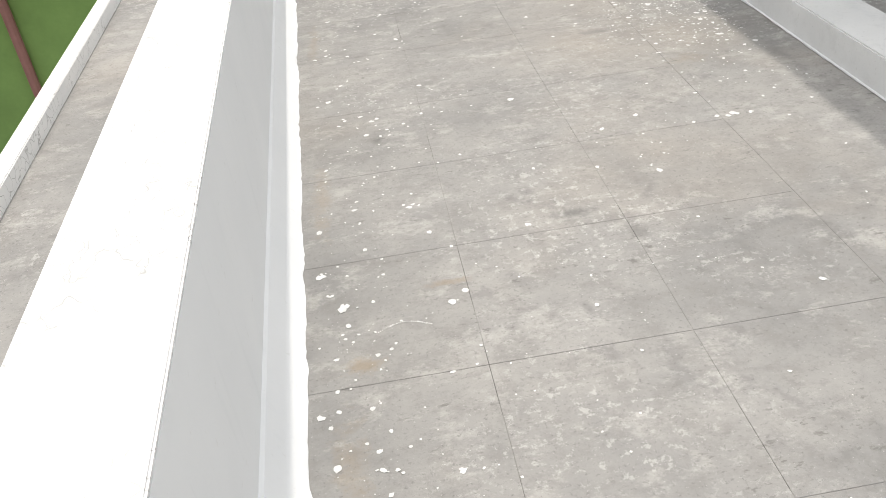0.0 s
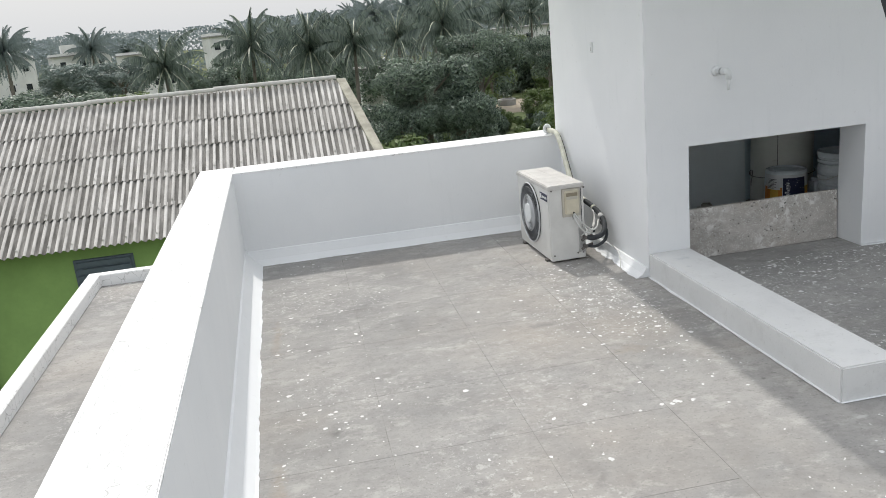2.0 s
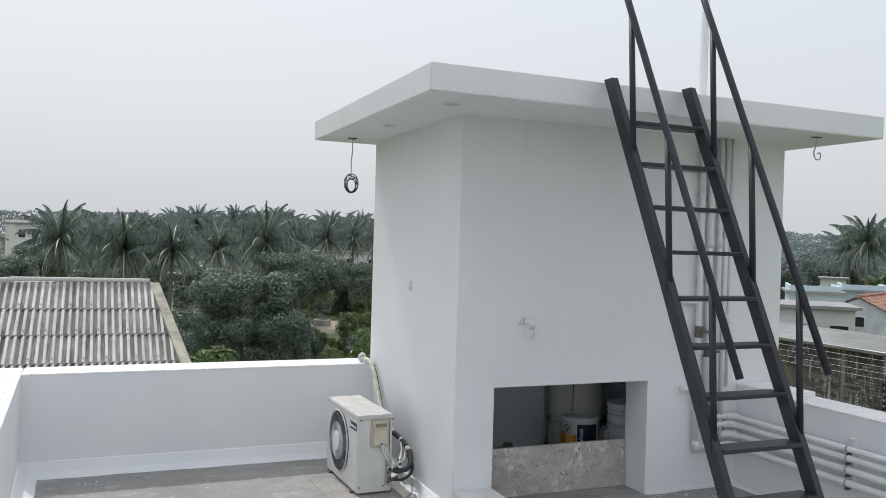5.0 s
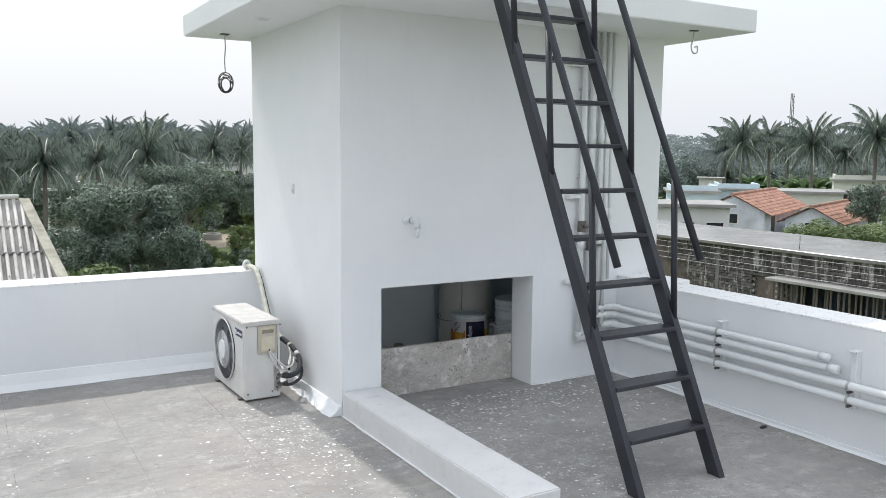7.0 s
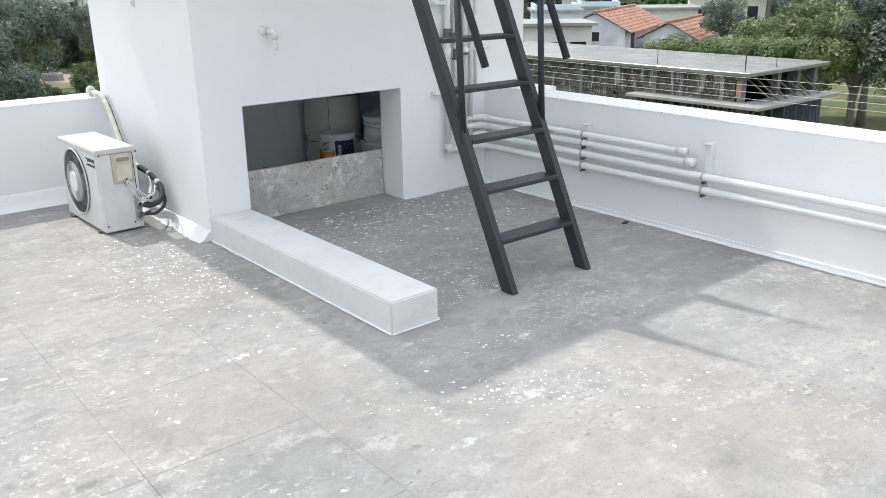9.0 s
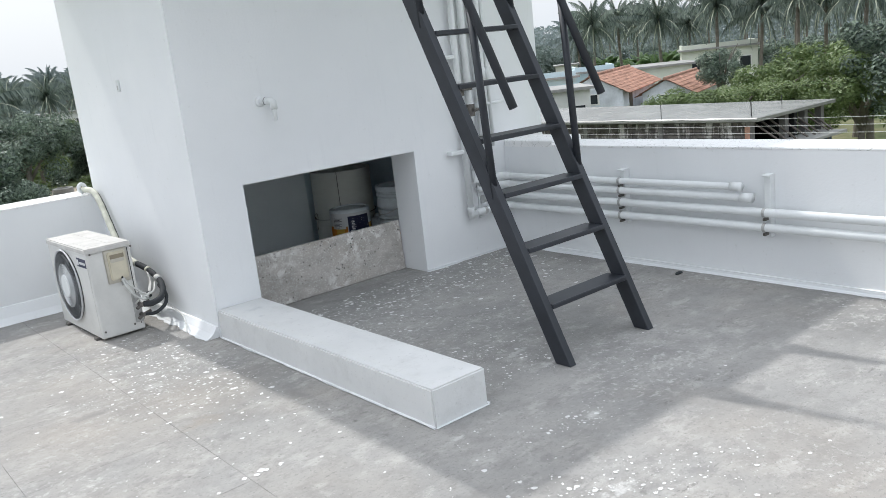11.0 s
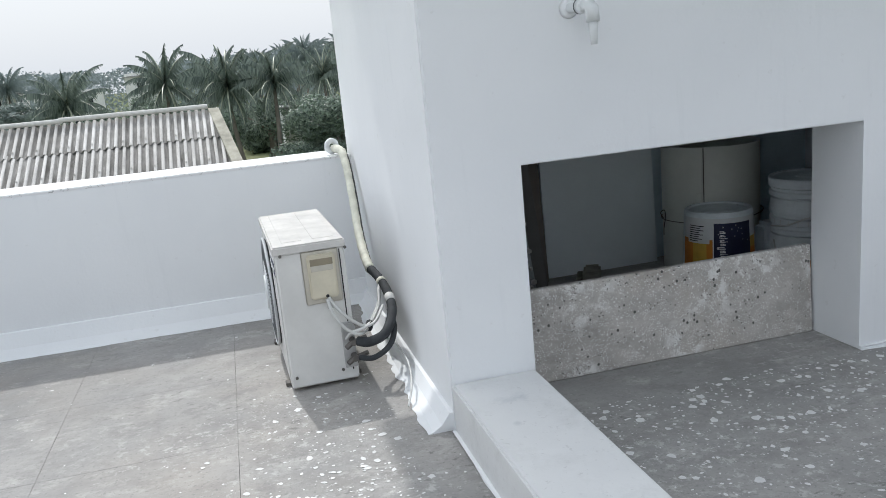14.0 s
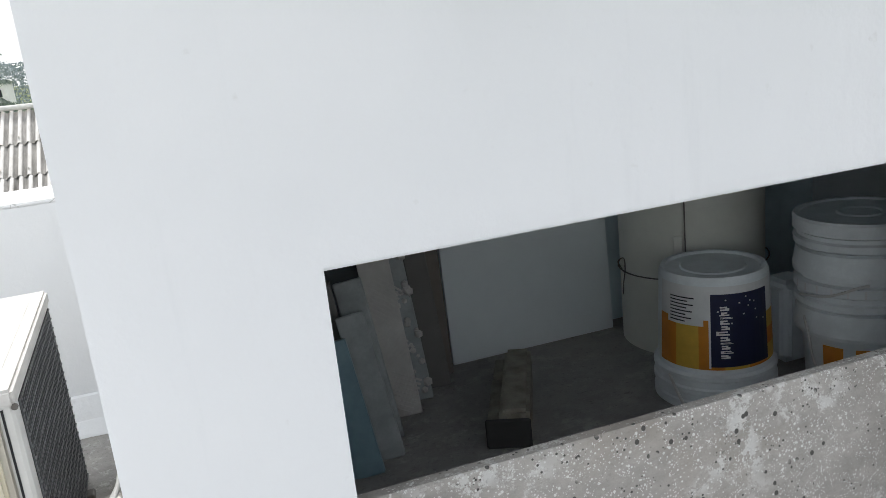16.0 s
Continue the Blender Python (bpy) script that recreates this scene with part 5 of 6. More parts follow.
def tree(az, dist, zc, rx, rz, kind="b", light=0, seed=0, shrub=False):
    c = far(az, dist, zc)
    if shrub:
        t = thing("shrub", (c.x, c.y, zc), "leafy green shrub on the ground between houses", "shrub", "shrubs")
    else:
        t = thing("broadleaf_tree", (c.x, c.y, zc), ("dense dark green tree", "light green leafy tree", "haze-tinted grey-green tree")[light] + " with an uneven round crown", "tree", "broadleaf trees")
    rnd = random.Random(seed)
    ob = new("crown", CR[(kind, light)])
    ob.parent, ob.scale = t, (rx, rx, rz)
    ob.rotation_euler.z = rnd.uniform(0, 6.28)
    tr = new("trunk", LIMB_ME)
    tr.parent, tr.scale = t, (rx, rx, (zc - GZ + 0.1) / 1.6)
    return t


for i, a in enumerate([(9.0, 44, -2.0, 3.1, 2.6, "a", 0), (7.2, 42, -3.6, 2.1, 2.0, "a", 0), (11.3, 43, -3.6, 2.1, 2.2, "a", 0), (12.9, 60, -1.7, 3.4, 3.3, "a", 0), (17.6, 74, -2.4, 2.2, 2.6, "a", 0), (20.5, 60, -2.4, 2.6, 3.0, "b", 0),
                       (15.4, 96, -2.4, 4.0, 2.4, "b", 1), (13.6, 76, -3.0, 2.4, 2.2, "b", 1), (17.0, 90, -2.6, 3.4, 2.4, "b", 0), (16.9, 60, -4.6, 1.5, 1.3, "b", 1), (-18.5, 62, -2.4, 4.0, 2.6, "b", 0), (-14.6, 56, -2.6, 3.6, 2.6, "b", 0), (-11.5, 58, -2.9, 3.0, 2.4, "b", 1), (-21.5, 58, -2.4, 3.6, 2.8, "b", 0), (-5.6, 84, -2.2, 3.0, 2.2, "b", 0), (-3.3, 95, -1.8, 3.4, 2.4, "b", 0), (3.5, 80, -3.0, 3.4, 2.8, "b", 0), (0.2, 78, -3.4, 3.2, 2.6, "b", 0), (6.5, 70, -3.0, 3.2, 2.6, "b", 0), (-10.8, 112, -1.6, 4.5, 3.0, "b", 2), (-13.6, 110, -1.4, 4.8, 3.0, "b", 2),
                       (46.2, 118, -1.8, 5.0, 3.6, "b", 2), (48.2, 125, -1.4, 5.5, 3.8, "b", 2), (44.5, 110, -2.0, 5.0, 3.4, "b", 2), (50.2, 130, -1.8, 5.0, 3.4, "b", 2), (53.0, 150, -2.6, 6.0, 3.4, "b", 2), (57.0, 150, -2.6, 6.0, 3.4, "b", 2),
                       (56.2, 41, -2.4, 2.2, 1.5, "a", 1), (58.6, 39, -2.5, 2.3, 1.6, "a", 1), (61.2, 40, -2.4, 2.4, 1.7, "a", 1), (63.5, 39, -2.3, 2.2, 1.6, "a", 1), (66.4, 37, -1.7, 2.5, 2.1, "a", 1), (69.5, 36, -1.0, 3.0, 2.8, "a", 0), (58.4, 52, -1.0, 1.6, 1.4, "b", 0), (73, 38, -1.2, 3.0, 2.8, "b", 0), (61.5, 50, -2.6, 2.6, 2.2, "b", 1), (64.2, 52, -2.0, 2.8, 2.5, "b", 1), (67.0, 50, -2.2, 3.0, 2.6, "b", 1), (69.8, 54, -1.8, 3.2, 2.8, "b", 0), (60.0, 84, -2.6, 3.2, 2.4, "b", 0), (63.0, 86, -2.4, 3.4, 2.6, "b", 0), (66.0, 82, -2.4, 3.4, 2.6, "b", 0)]):
    tree(*a, seed=i)
rnd = random.Random(21)
for i in range(70):
    az, d = rnd.uniform(5.5, 19), rnd.uniform(34, 66)
    r = rnd.uniform(0.9, 1.9)
    if 13.0 < az < 17.2 and d > 44:
        r = min(r, 0.75)
    tree(az, d, GZ + r * 0.8, r, r * 1.0, "c", rnd.choice((0, 0, 1)), 100 + i, shrub=True)
for i in range(16):
    az, d = rnd.choice((rnd.uniform(-22, 4), rnd.uniform(49, 66))), rnd.uniform(58, 92)
    r = rnd.uniform(1.0, 2.2)
    tree(az, d, GZ + r * 0.8, r, r, "c", rnd.choice((0, 1)), 200 + i, shrub=True)

for i in range(60):
    az, d = rnd.uniform(-1, 20), rnd.uniform(84, 125)
    r = rnd.uniform(1.6, 3.0)
    tree(az, d, GZ + r * 0.8, r, r * 1.1, "c", rnd.choice((0, 0, 1)), 300 + i, shrub=True)

# far tree line, too many crowns to count
rnd = random.Random(31)
vs, fs = [], []
for lo, hi in ((-60, 32), (38, 100)):
    az = lo
    while az < hi:
        for d0 in (175, 225, 300):
            if -8.5 < az < -3.8 and d0 < 300:
                continue
            d = d0 * rnd.uniform(0.85, 1.15)
            top = EYE0.z + d * math.tan(radians(rnd.uniform(0.55, 1.45)))
            c = far(az + rnd.uniform(-0.3, 0.3), d, GZ)
            w_ = rnd.uniform(3.0, 5.5)
            for k in range(380):
                a, u = rnd.uniform(0, 6.28), rnd.random()
                n = Vector((math.cos(a), math.sin(a), rnd.uniform(-0.5, 1)))
                p = Vector((c.x, c.y, 0)) + Vector((n.x * w_ * rnd.uniform(0.6, 1), n.y * w_ * rnd.uniform(0.6, 1), 0))
                p.z = GZ + (top - GZ) * (1 - (1 - u) ** 1.7 * 0.95)
                s = rnd.uniform(0.2, 0.42) * d / 190
                t1 = Vector((rnd.gauss(0, 1), rnd.gauss(0, 1), rnd.gauss(0, 0.7))).normalized() * s
                t2 = n.cross(t1).normalized() * s * 0.6
                i = len(vs)
                vs.extend([p - t1, p - t2, p + t1, p + t2])
                fs.append((i, i + 1, i + 2, i + 3))
        az += 0.62
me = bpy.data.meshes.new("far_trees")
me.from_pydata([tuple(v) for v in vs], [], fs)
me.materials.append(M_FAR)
tagged(new("far_woods", me), "distant line of palms and trees with haze put into its colour", "woods", kind="stuff")



def banana_mesh(seed):
    """Broad paddle leaves arching from one stem top."""
    rnd = random.Random(seed)
    vs, fs = [], []
    for f in range(11):
        az = f * 2.399 + rnd.uniform(-0.3, 0.3)
        d = Vector((math.cos(az), math.sin(az), 0))
        side = Vector((-d.y, d.x, 0))
        a, p, L = rnd.uniform(0.5, 1.4), Vector((0, 0, 0)), rnd.uniform(1.9, 2.7)
        i0 = len(vs)
        for k in range(8):
            t = k / 7
            wd = 0.05 + 0.30 * math.sin(math.pi * min(1, max(0, t - 0.12) / 0.88)) ** 0.7
            vs.extend([p - side * wd - Vector((0, 0, wd * 0.35)), p, p + side * wd - Vector((0, 0, wd * 0.35))])
            p = p + (d * math.cos(a) + Vector((0, 0, math.sin(a)))) * L / 7
            a -= 0.27 * (0.4 + t)
        for k in range(7):
            for q in (0, 1):
                b = i0 + 3 * k + q
                fs.append((b, b + 1, b + 4, b + 3))
    me = bpy.data.meshes.new("banana_leaves")
    me.from_pydata([tuple(v) for v in vs], [], fs)
    me.materials.append(M_BANANA)
    return me


BANANAS = [banana_mesh(s_) for s_ in range(3)]
STEM = mesh_of(tube([(0, 0, -4.8), (0.05, 0.02, -2.2), (0, 0, 0.1)], 0.13, 8, radii=[0.16, 0.13, 0.07]), M_BANANA, True)
rnd = random.Random(61)
for i in range(16):
    c = far(51.0 + 0.34 * i + rnd.uniform(-0.12, 0.12), rnd.uniform(90, 98), GZ + 4.0 + rnd.uniform(0, 0.7))
    bp = thing("banana_plant", c, "dark green banana plant with broad torn leaves", "banana plant", "banana plants")
    for nm, me in (("stem", STEM), ("leaves", BANANAS[i % 3])):
        ob = new(nm, me)
        ob.parent = bp
        ob.rotation_euler.z = rnd.uniform(0, 6.28)

# ---- houses ----


def rect_house(name, label, az, dist, top, wid, dep, mat, turn=0.0, wins=3, tank=None, parapet_h=0.35, base=GZ):
    """A flat-roofed house that faces the terrace, with windows in its front."""
    c = far(az, dist, base)
    t = thing(name, c, label, "house")
    m = Matrix.Translation(c) @ Matrix.Rotation(radians(-az + turn), 4, "Z")
    h = top - base
    part("wall", box(-wid / 2, wid / 2, 0, dep, 0, h - 0.15, m=m), mat, t)
    rf = part("roof", box(-wid / 2 - 0.25, wid / 2 + 0.25, -0.35, dep + 0.2, h - 0.15, h, m=m), M_CONC, t, "flat concrete roof slab")
    if parapet_h:
        part("roof_parapet", box(-wid / 2, wid / 2, 0.0, 0.15, h, h + parapet_h, m=m), mat, rf)
        part("roof_parapet", box(-wid / 2, -wid / 2 + 0.15, 0.16, dep, h, h + parapet_h, m=m), mat, rf)
        part("roof_parapet", box(wid / 2 - 0.15, wid / 2, 0.16, dep, h, h + parapet_h, m=m), mat, rf)
    for fl in range(max(1, int(h // 3))):
        for k in range(wins):
            x = -wid / 2 + wid * (k + 0.5) / wins
            z = h - 2.1 - 3.0 * fl
            wo = part("window", box(x - 0.5, x + 0.5, -0.04, 0.02, z, z + 1.2, m=m), M_HOUSEW, t)
            part("pane", box(x - 0.42, x + 0.42, -0.06, -0.041, z + 0.08, z + 1.12, m=m), M_WINDOW, wo)
    if tank:
        part("roof_room", box(tank[0] - 1.2, tank[0] + 1.2, 1.2, 3.4, h + 0.002, h + 1.7, m=m), mat, t)
    return t


rect_house("white_house", "two storey white house among palms", -4.1, 125, 2.9, 3.4, 4, M_HOUSEW, 18, 2)
rect_house("white_house", "white flat-roofed house behind trees", -9.0, 140, 1.4, 9, 6, M_HOUSEW, -10, 4)
rect_house("white_house", "white flat-roofed house with roof room", -12.8, 150, 2.2, 9, 6, M_HOUSEW, 8, 3, (-1.5,))
rect_house("white_house", "white flat-roofed house in the distance", -17.5, 150, 2.4, 10, 6, M_HOUSEW, -4, 4, (2.0,))
rect_house("low_house", "low pale house half hidden by trees", -6.0, 78, -2.6, 9, 6, M_HOUSEW, 6, 3, None, 0.0)
rect_house("low_house", "low pale house half hidden by trees", 16.4, 112, 0.2, 9, 5, M_HOUSEW, 6, 3, None, 0.0)
rect_house("low_house", "low pale house half hidden by trees", 6.3, 70, -1.4, 4, 4, M_HOUSEW, 6, 2, None, 0.0)
rect_house("low_white_house", "low white house with flat grey roof", 47.2, 45, -0.85, 4.4, 4, M_HOUSEW, 8, 3, None, 0.0)
rect_house("blue_house", "pale blue flat-roofed house", 47.6, 60, -0.75, 3.2, 5, M_TANKB, 5, 2)
rect_house("blue_house", "pale blue flat-roofed house", 50.4, 66, -0.75, 3.0, 5, M_TANKB, 5, 2)
rect_house("green_house", "pale green flat-roofed house under palms", 54.8, 66, -0.85, 4.3, 6, M_HOUSEG, 4, 2, None, 0.0)
rect_house("green_house", "pale green flat-roofed house under palms", 58.4, 76, -0.15, 6.2, 6, M_HOUSEG, 4, 3, None, 0.35)
rect_house("far_house", "small far house among trees", 48.6, 100, -0.8, 2.6, 4, M_HOUSEW, 0, 3, None, 0.0)


def tiled_house(label, az, dist, ridge, eave, wid, ln_, turn):
    """A gabled house with clay tiles; its gable end faces along local -y."""
    c = far(az, dist, GZ)
    t = thing("tiled_house", c, label, "house", "tiled houses")
    m = Matrix.Translation(c) @ Matrix.Rotation(radians(turn), 4, "Z")
    he, hr = eave - GZ, ridge - GZ
    bm = bmesh.new()
    lo = [(-wid / 2, 0), (wid / 2, 0), (wid / 2, he), (0, hr - 0.05), (-wid / 2, he)]
    a = [bm.verts.new(m @ Vector((x, 0.25, z))) for x, z in lo]
    b = [bm.verts.new(m @ Vector((x, ln_ - 0.25, z))) for x, z in lo]
    bm.faces.new(a)
    bm.faces.new(b[::-1])
    for k in range(5):
        bm.faces.new((a[k], a[(k + 1) % 5], b[(k + 1) % 5], b[k]))
    bmesh.ops.recalc_face_normals(bm, faces=bm.faces)
    part("wall", bm, M_BLUEW, t, "bluish limewashed wall")
    sl_ = math.hypot(wid / 2 + 0.35, (hr - he) * (wid / 2 + 0.35) / (wid / 2))
    an = math.atan2(hr - he, wid / 2)
    for s in (-1, 1):
        roof = part("roof", bmesh.new(), M_TILE, t, "red clay tile slope")
        q = m @ Matrix.Translation((0, 0, hr + 0.02)) @ (Matrix.Identity(4) if s > 0 else Matrix.Rotation(math.pi, 4, "Z") @ Matrix.Translation((0, -ln_, 0))) @ Matrix.Rotation(an, 4, "Y")
        nr = int(sl_ / 0.3)
        for r in range(nr):
            bm = bmesh.new()
            n = int(ln_ / 0.22) * 4
            g0 = [bm.verts.new(q @ Vector((sl_ * r / nr, ln_ * i / n, 0.0 + 0.025 * math.cos(i * math.pi / 2)))) for i in range(n + 1)]
            g1 = [bm.verts.new(q @ Vector((sl_ * (r + 1) / nr + 0.05, ln_ * i / n, 0.035 + 0.025 * math.cos(i * math.pi / 2)))) for i in range(n + 1)]
            g2 = [bm.verts.new(v.co - Vector((0, 0, 0.04))) for v in g1]
            for i in range(n):
                bm.faces.new((g0[i], g0[i + 1], g1[i + 1], g1[i]))
                bm.faces.new((g1[i], g1[i + 1], g2[i + 1], g2[i]))
            part("tile_course", bm, M_TILE, roof)
    part("ridge_cap", tube([m @ Vector((0, -0.05, hr + 0.05)), m @ Vector((0, ln_ + 0.05, hr + 0.05))], 0.1, 8), M_TILE, t)
    dr = part("door", box(wid / 2 - 0.02, wid / 2 + 0.03, 2.0, 2.9, he - 2.2, he - 0.25, m=m), M_WOOD, t, "brown wooden door")
    w0 = part("window", box(-0.4, 0.4, 0.2, 0.26, he - 0.75, he - 0.1, m=m), M_HOUSEW, t)
    part("pane", box(-0.3, 0.3, 0.18, 0.199, he - 0.68, he - 0.16, m=m), M_WINDOW, w0)
    return t


tiled_house("limewashed house with red clay tile roof", 50.04, 50, -0.57, -1.5, 3.6, 11.6, -64)
tiled_house("limewashed house with weathered red tile roof", 54.83, 51, -1.2, -1.95, 2.8, 9.4, -68)

# unfinished brick building with a bare roof
ub = thing("unfinished_building", (27.5, 20, GZ), "unfinished brick building with bare concrete roof and timber props", "building")
UX, UY0, UY1, UZ = 24.9, 14.9, 30.0, -1.4
part("roof", box(UX - 0.35, UX + 4.8, UY0 - 0.35, UY1, UZ - 0.13, UZ, 0.02), M_WETROOF, ub, "damp bare concrete roof slab")
part("wall", box(UX + 0.12, UX + 0.34, UY0 + 3.4, UY1, GZ, UZ - 0.161), M_BRICK, ub, "sooty brick wall")
# backing walls; the unlit interior is put into their near-black colour
part("rear_wall", box(UX + 2.6, UX + 2.8, UY0, UY1, GZ, UZ - 0.161), M_DARK, ub, "inner wall coloured near-black for the unlit interior")
part("end_wall", box(UX + 0.35, UX + 4.6, UY0 + 1.5, UY0 + 1.7, GZ, UZ - 0.161), M_DARK, ub, "added backing wall coloured near-black for interior shade")
# lower walls coloured dark blue-grey to stand for the dim interior
part("side_wall", box(UX + 0.9, UX + 1.0, UY0 - 0.9, UY0 + 4.2, GZ, UZ - 1.051), M_DIMBLUE, ub)
part("lower_end_wall", box(UX + 1.0, UX + 4.6, UY0 - 0.3, UY0 - 0.2, GZ, UZ - 1.051), M_DIMBLUE, ub)
rnd = random.Random(17)
bm = bmesh.new()
for r in range(26):
    z = UZ - 0.27 - r * 0.1
    y = UY0 + 0.2 + (0.12 if r % 2 else 0)
    while y < UY1 - 6:
        gap = (18.9 < y < 19.9 and r > 8) or (23.0 < y < 24.2 and r > 7) or (UY0 + 0.2 < y < UY0 + 3.6 and r > 7)
        if not gap:
            d = rnd.uniform(-0.012, 0.02)
            box(UX - d, UX + 0.13, y, y + 0.228, z, z + 0.088, bm=bm)
        y += 0.242
o = part("brickwork", bm, M_BRICKROW, ub, "rows of soot-stained grey bricks")
tagged(o, kind="stuff")
for y in (UY0 + 0.05, UY0 + 3.3, 21.5, 25.5):
    part("column", box(UX - 0.03, UX + 0.2, y, y + 0.16, GZ, UZ - 0.161), M_CONCD, ub)
for x in (UX + 2.0, UX + 3.3, UX + 4.45):
    part("column", box(x, x + 0.22, UY0, UY0 + 0.22, GZ, UZ - 0.161), M_CONCD, ub)
part("sunshade", box(UX - 0.8, UX, UY0 - 1.0, UY0 + 4.0, UZ - 1.05, UZ - 0.95, 0.01), M_CONC, ub, "thin concrete sunshade")
part("sunshade", box(UX, UX + 4.2, UY0 - 1.0, UY0 - 0.002, UZ - 1.05, UZ - 0.95, 0.01), M_CONC, ub, "thin concrete sunshade")
part("orange_patch", box(UX - 0.045, UX - 0.03, UY0 + 0.08, UY0 + 0.25, UZ - 0.8, UZ - 0.3), M_TILE, ub)
rnd = random.Random(23)
for k in range(30):
    y = UY0 - 0.8 + 0.16 * k
    part("timber_prop", tube([(UX - 0.6 + rnd.uniform(-0.1, 0.4), y + rnd.uniform(-0.15, 0.15), GZ), (UX - 0.5 + rnd.uniform(-0.1, 0.3), y, UZ - 1.05)], 0.035, 6), M_WOOD, ub)
for k in range(16):
    x = UX + 0.4 + 0.25 * k
    part("timber_prop", tube([(x + rnd.uniform(-0.2, 0.2), UY0 - 0.6, UZ - 0.95), (x, UY0 + 0.5, UZ - 0.17)] if k % 2 else [(x + rnd.uniform(-0.2, 0.2), UY0 - 0.6, GZ), (x, UY0 - 0.5, UZ - 1.05)], 0.035, 6), M_WOOD, ub)
for p in ((UX + 0.1, UY0 + 0.1), (UX + 0.3, UY0 + 0.2), (UX + 0.1, UY0 + 3.4), (UX + 2.0, UY0 + 0.1)):
    part("steel_bar", tube([(p[0], p[1], UZ), (p[0] + 0.05, p[1] + 0.04, UZ + 0.45)], 0.012, 5), M_CABLED, ub)

# overhead wires over the lane
for k in range(4):
    z = -0.05 - 0.14 * k
    wr_ = thing("overhead_wire", (15.0 + 0.1 * k, 12, z), "thin slack overhead wire across the lane", "wire", "overhead wires")
    part("wire", tube([(15.0 + 0.1 * k, y, z - 0.25 + 0.25 * ((y - 12) / 14) ** 2) for y in range(-4, 29, 2)], 0.0042, 5), M_CABLE, wr_)

# yard with a well ring
c = far(14.6, 78, GZ)
yard = thing("well_ring", c, "old concrete well ring on bare earth", "well")
part("ring", lathe([(0.85, 0.0), (0.85, 0.62), (0.80, 0.68), (0.64, 0.68), (0.6, 0.6), (0.6, 0.16), (0.1, 0.14)], c, 24), M_CONC, yard)
whole("bare_ground", lathe([(6.0, 0.0), (5.5, 0.06), (1.0, 0.1)], c, 24), M_SAND, "bare sandy yard", "ground", kind="structure")
mast = thing("radio_mast", far(53.3, 240, GZ), "slender lattice radio mast in the distance", "mast")
c = far(53.3, 240, 0)
for dx, dy in ((-0.5, -0.5), (0.5, -0.5), (0, 0.5)):
    part("leg", tube([(c.x + dx, c.y + dy, GZ), (c.x + dx * 0.6, c.y + dy * 0.6, 18.5)], 0.1, 5), M_CONCD, mast)
for k in range(12):
    part("brace", tube([(c.x - 0.5, c.y - 0.5, k * 1.5), (c.x + 0.5, c.y - 0.5, k * 1.5 + 1.4)], 0.07, 4), M_CONCD, mast)

# ---- small things on the terrace ----
rnd = random.Random(77)
bm_v, bm_f = [], []


def splat(x, y, r, z=0.0012):
    n = rnd.randint(5, 9)
    el = rnd.uniform(0.6, 1.0)
    a0 = rnd.uniform(0, 6.28)
    i = len(bm_v)
    for k in range(n):
        a = 2 * math.pi * k / n
        q = r * rnd.uniform(0.65, 1.2)
        u, v_ = q * math.cos(a), q * el * math.sin(a)
        bm_v.append((x + u * math.cos(a0) - v_ * math.sin(a0), y + u * math.sin(a0) + v_ * math.cos(a0), z + rnd.uniform(0, 0.0006)))
    bm_f.append(tuple(range(i, i + n)))


def size():
    return min(0.016, 0.0024 * math.exp(rnd.gauss(0.35, 0.7)))


for k in range(650):      # along the long parapet
    splat(0.72 + abs(rnd.gauss(0, 0.28)), rnd.uniform(1.2, 7.2), size())
for k in range(750):      # beside the block and under the opening
    splat(2.9 - abs(rnd.gauss(0, 0.28)), rnd.gauss(5.5, 0.55), size())
for k in range(1700):
    x, y = rnd.uniform(3.35, 5.2), TY0 - abs(rnd.gauss(0, 0.45))
    splat(x, y, size())
for k in range(420):
    splat(rnd.uniform(0.7, 5.2), rnd.uniform(0.5, 7.2), size())
for k in range(260):      # clusters
    cx, cy = [(2.2, 4.3), (2.5, 5.0), (1.6, 3.2), (3.1, 3.55), (1.3, 6.2), (4.3, 5.3), (2.0, 3.9)][k % 7]
    splat(rnd.gauss(cx, 0.16), rnd.gauss(cy, 0.13), size() * 0.8)
for cx, cy, sx, sy, ang_, cnt in ((3.20, 3.04, 0.24, 0.08, -0.5, 330), (3.45, 3.45, 0.10, 0.05, -0.4, 110), (3.80, 4.05, 0.16, 0.08, 0.1, 190), (3.65, 4.30, 0.14, 0.06, 0.2, 120), (2.55, 5.35, 0.22, 0.12, 0.3, 180)):
    for k in range(cnt):      # scuffed patches
        u, v_ = rnd.gauss(0, sx), rnd.gauss(0, sy)
        splat(cx + u * math.cos(ang_) - v_ * math.sin(ang_), cy + u * math.sin(ang_) + v_ * math.cos(ang_), size() * 0.75)
for x, y, r in ((0.735, 3.41, 0.017), (0.80, 3.22, 0.016), (0.89, 3.24, 0.009), (0.86, 2.78, 0.009), (1.07, 2.52, 0.01), (1.457, 3.53, 0.01), (0.76, 3.30, 0.008), (2.45, 4.09, 0.02), (2.52, 4.085, 0.014), (2.38, 4.095, 0.012)):
    for k in range(3):      # thick drops
        splat(x + rnd.gauss(0, r * 0.5), y + rnd.gauss(0, r * 0.4), r * rnd.uniform(0.6, 1.0))
for k in range(26):      # a dribbled arc
    f = k / 25
    splat(0.90 + 0.16 * f, 3.085 + 0.03 * math.sin(math.pi * f), 0.0035 * rnd.uniform(0.5, 1.2))
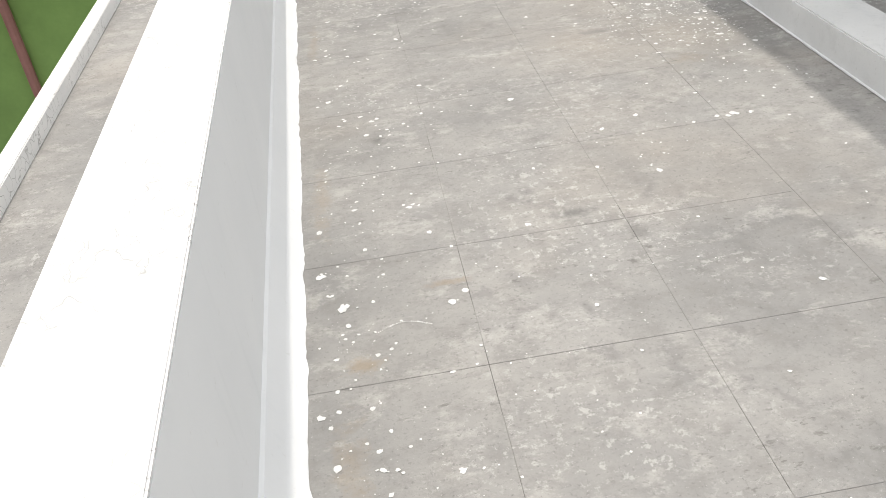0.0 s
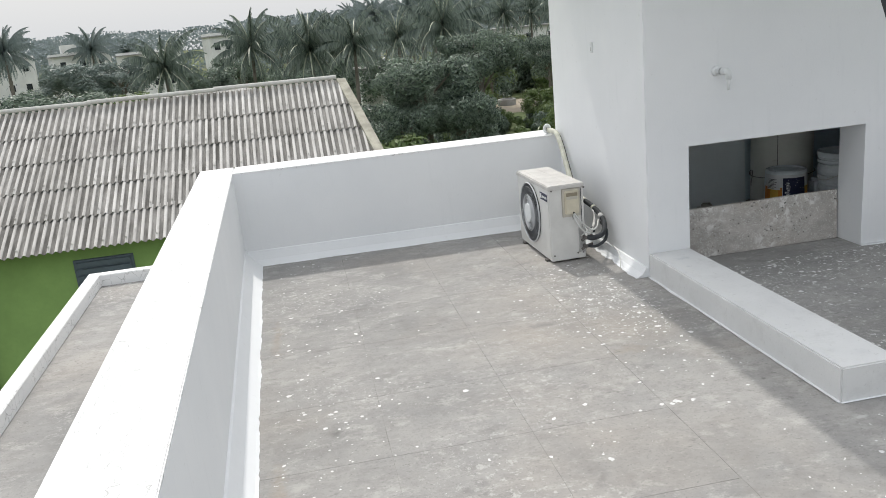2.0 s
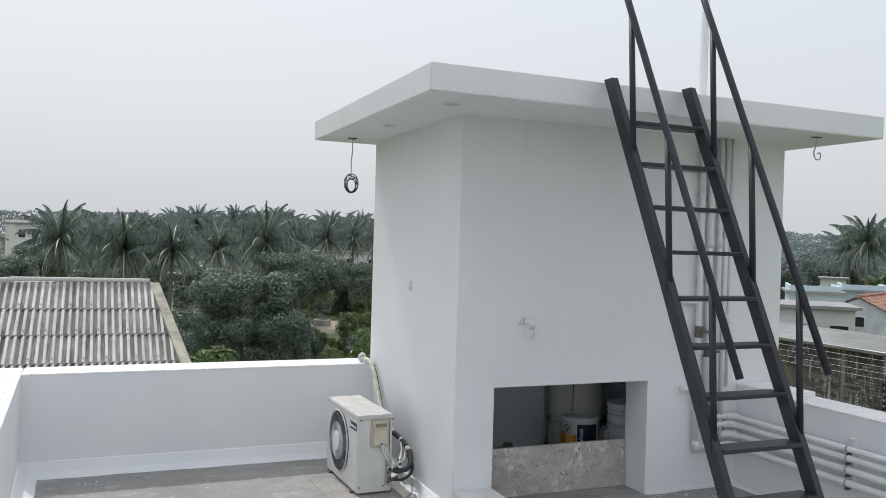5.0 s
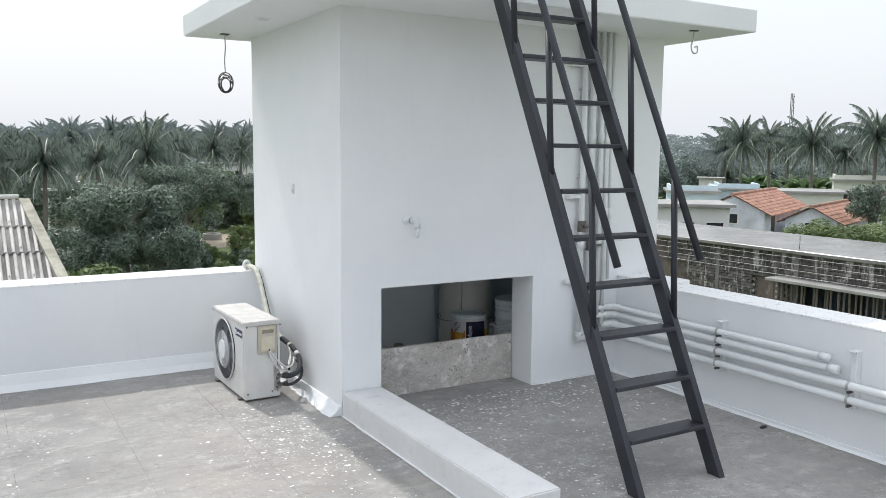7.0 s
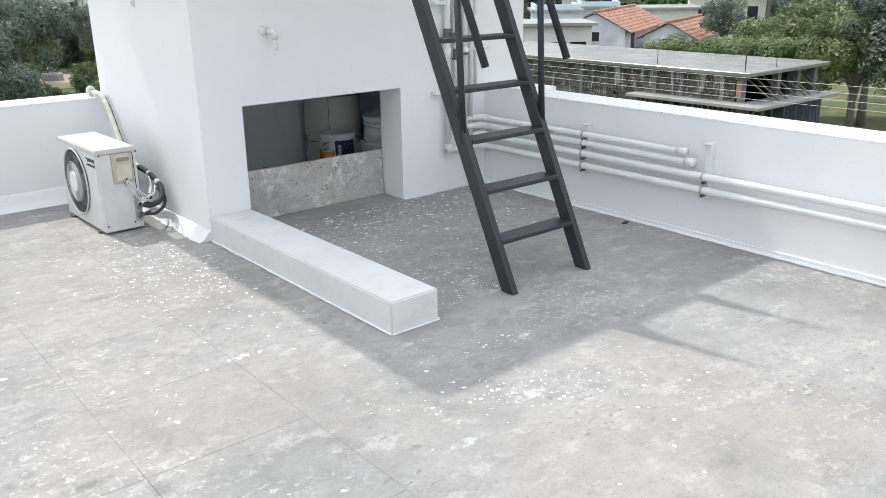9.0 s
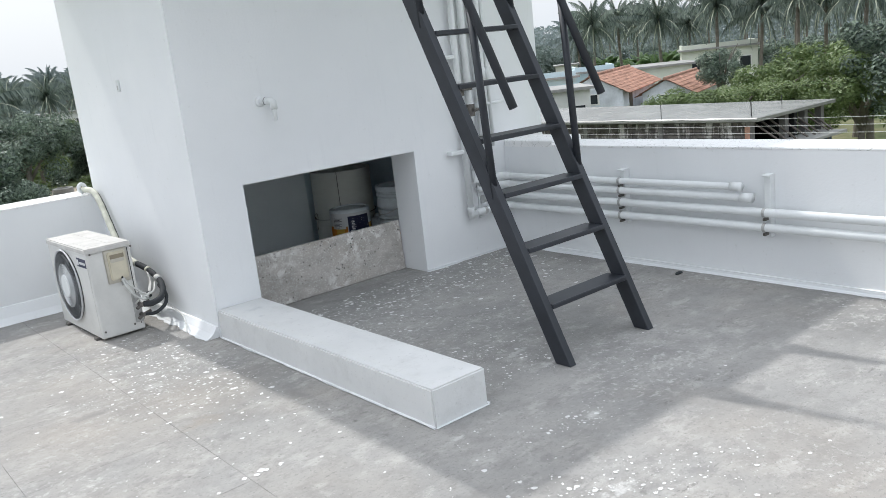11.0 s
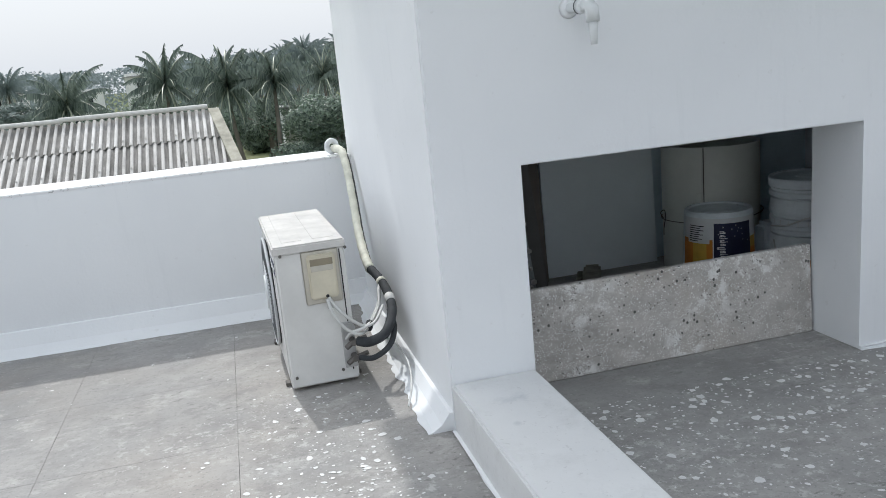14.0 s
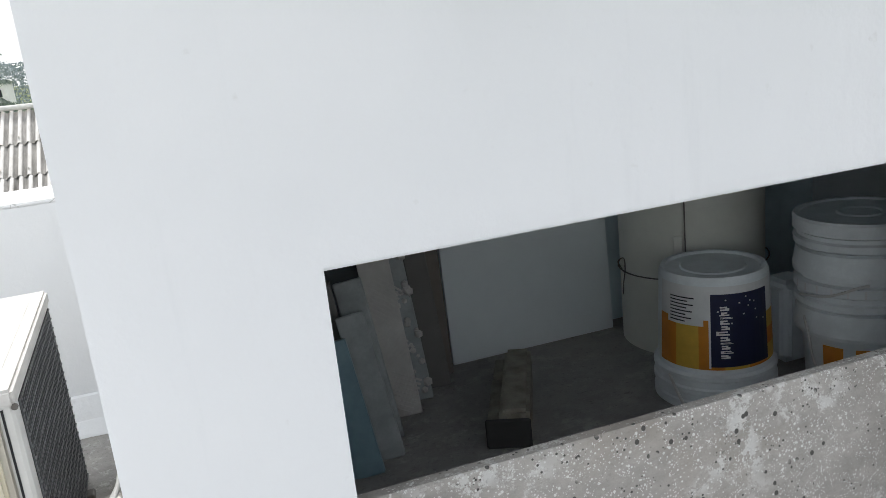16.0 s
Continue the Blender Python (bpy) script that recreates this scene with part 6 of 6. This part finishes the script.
keep = [(f, sum(bm_v[i][0] for i in f) / len(f), sum(bm_v[i][1] for i in f) / len(f)) for f in bm_f]
faces = [f for f, x, y in keep if 0.70 < x < 5.27 and y < 7.24 and not (KX0 - 0.02 < x < KX1 + 0.02 and y > KY - 0.02) and not (x < 3.0 and y > 5.7 and x > 2.96) and not (y > TY0 - 0.02 and x > 2.95)]
scrap = thing("stone_chip", (5.232, 4.244, 0), "small dark stone chip lying on the cement floor", "stone")
cb = bmesh.new()
bmesh.ops.create_icosphere(cb, subdivisions=2, radius=0.02, matrix=Matrix.Translation((5.232, 4.244, 0.005)) @ Matrix.Diagonal((1.6, 0.8, 0.4, 1)))
for v in cb.verts:
    v.co += Vector((1, 1, 0.3)) * 0.006 * noise.noise(v.co * 60)
part("chip", cb, M_FOAM, scrap)
me = bpy.data.meshes.new("splashes")
me.from_pydata(bm_v, [], faces)
me.materials.append(M_SPLAT)
tagged(new("paint_splashes", me), "dried white paint drops on the cement floor", "paint", kind="stuff")

# ---- floor panels between the scored joints ----
J = 0.5925
FX = [0.45, 1.197, 1.787, 2.39]
FY = [-4.0] + [2.87 - J * k for k in range(11, 0, -1)] + [2.87, 3.473, 4.06, 4.645, 5.33, 5.93, 6.52, 7.1, 7.5]
panel = {}


def panel_mesh(wd, dp, g_=0.0007):
    key = (round(wd, 3), round(dp, 3))
    if key not in panel:
        b_ = box(g_, wd - g_, g_, dp - g_, -0.02, 0.0)
        top = [e for e in b_.edges if all(v.co.z > -0.001 for v in e.verts)]
        bmesh.ops.bevel(b_, geom=top, offset=0.0007, segments=1, affect="EDGES")
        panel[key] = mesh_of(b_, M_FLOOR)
    return panel[key]


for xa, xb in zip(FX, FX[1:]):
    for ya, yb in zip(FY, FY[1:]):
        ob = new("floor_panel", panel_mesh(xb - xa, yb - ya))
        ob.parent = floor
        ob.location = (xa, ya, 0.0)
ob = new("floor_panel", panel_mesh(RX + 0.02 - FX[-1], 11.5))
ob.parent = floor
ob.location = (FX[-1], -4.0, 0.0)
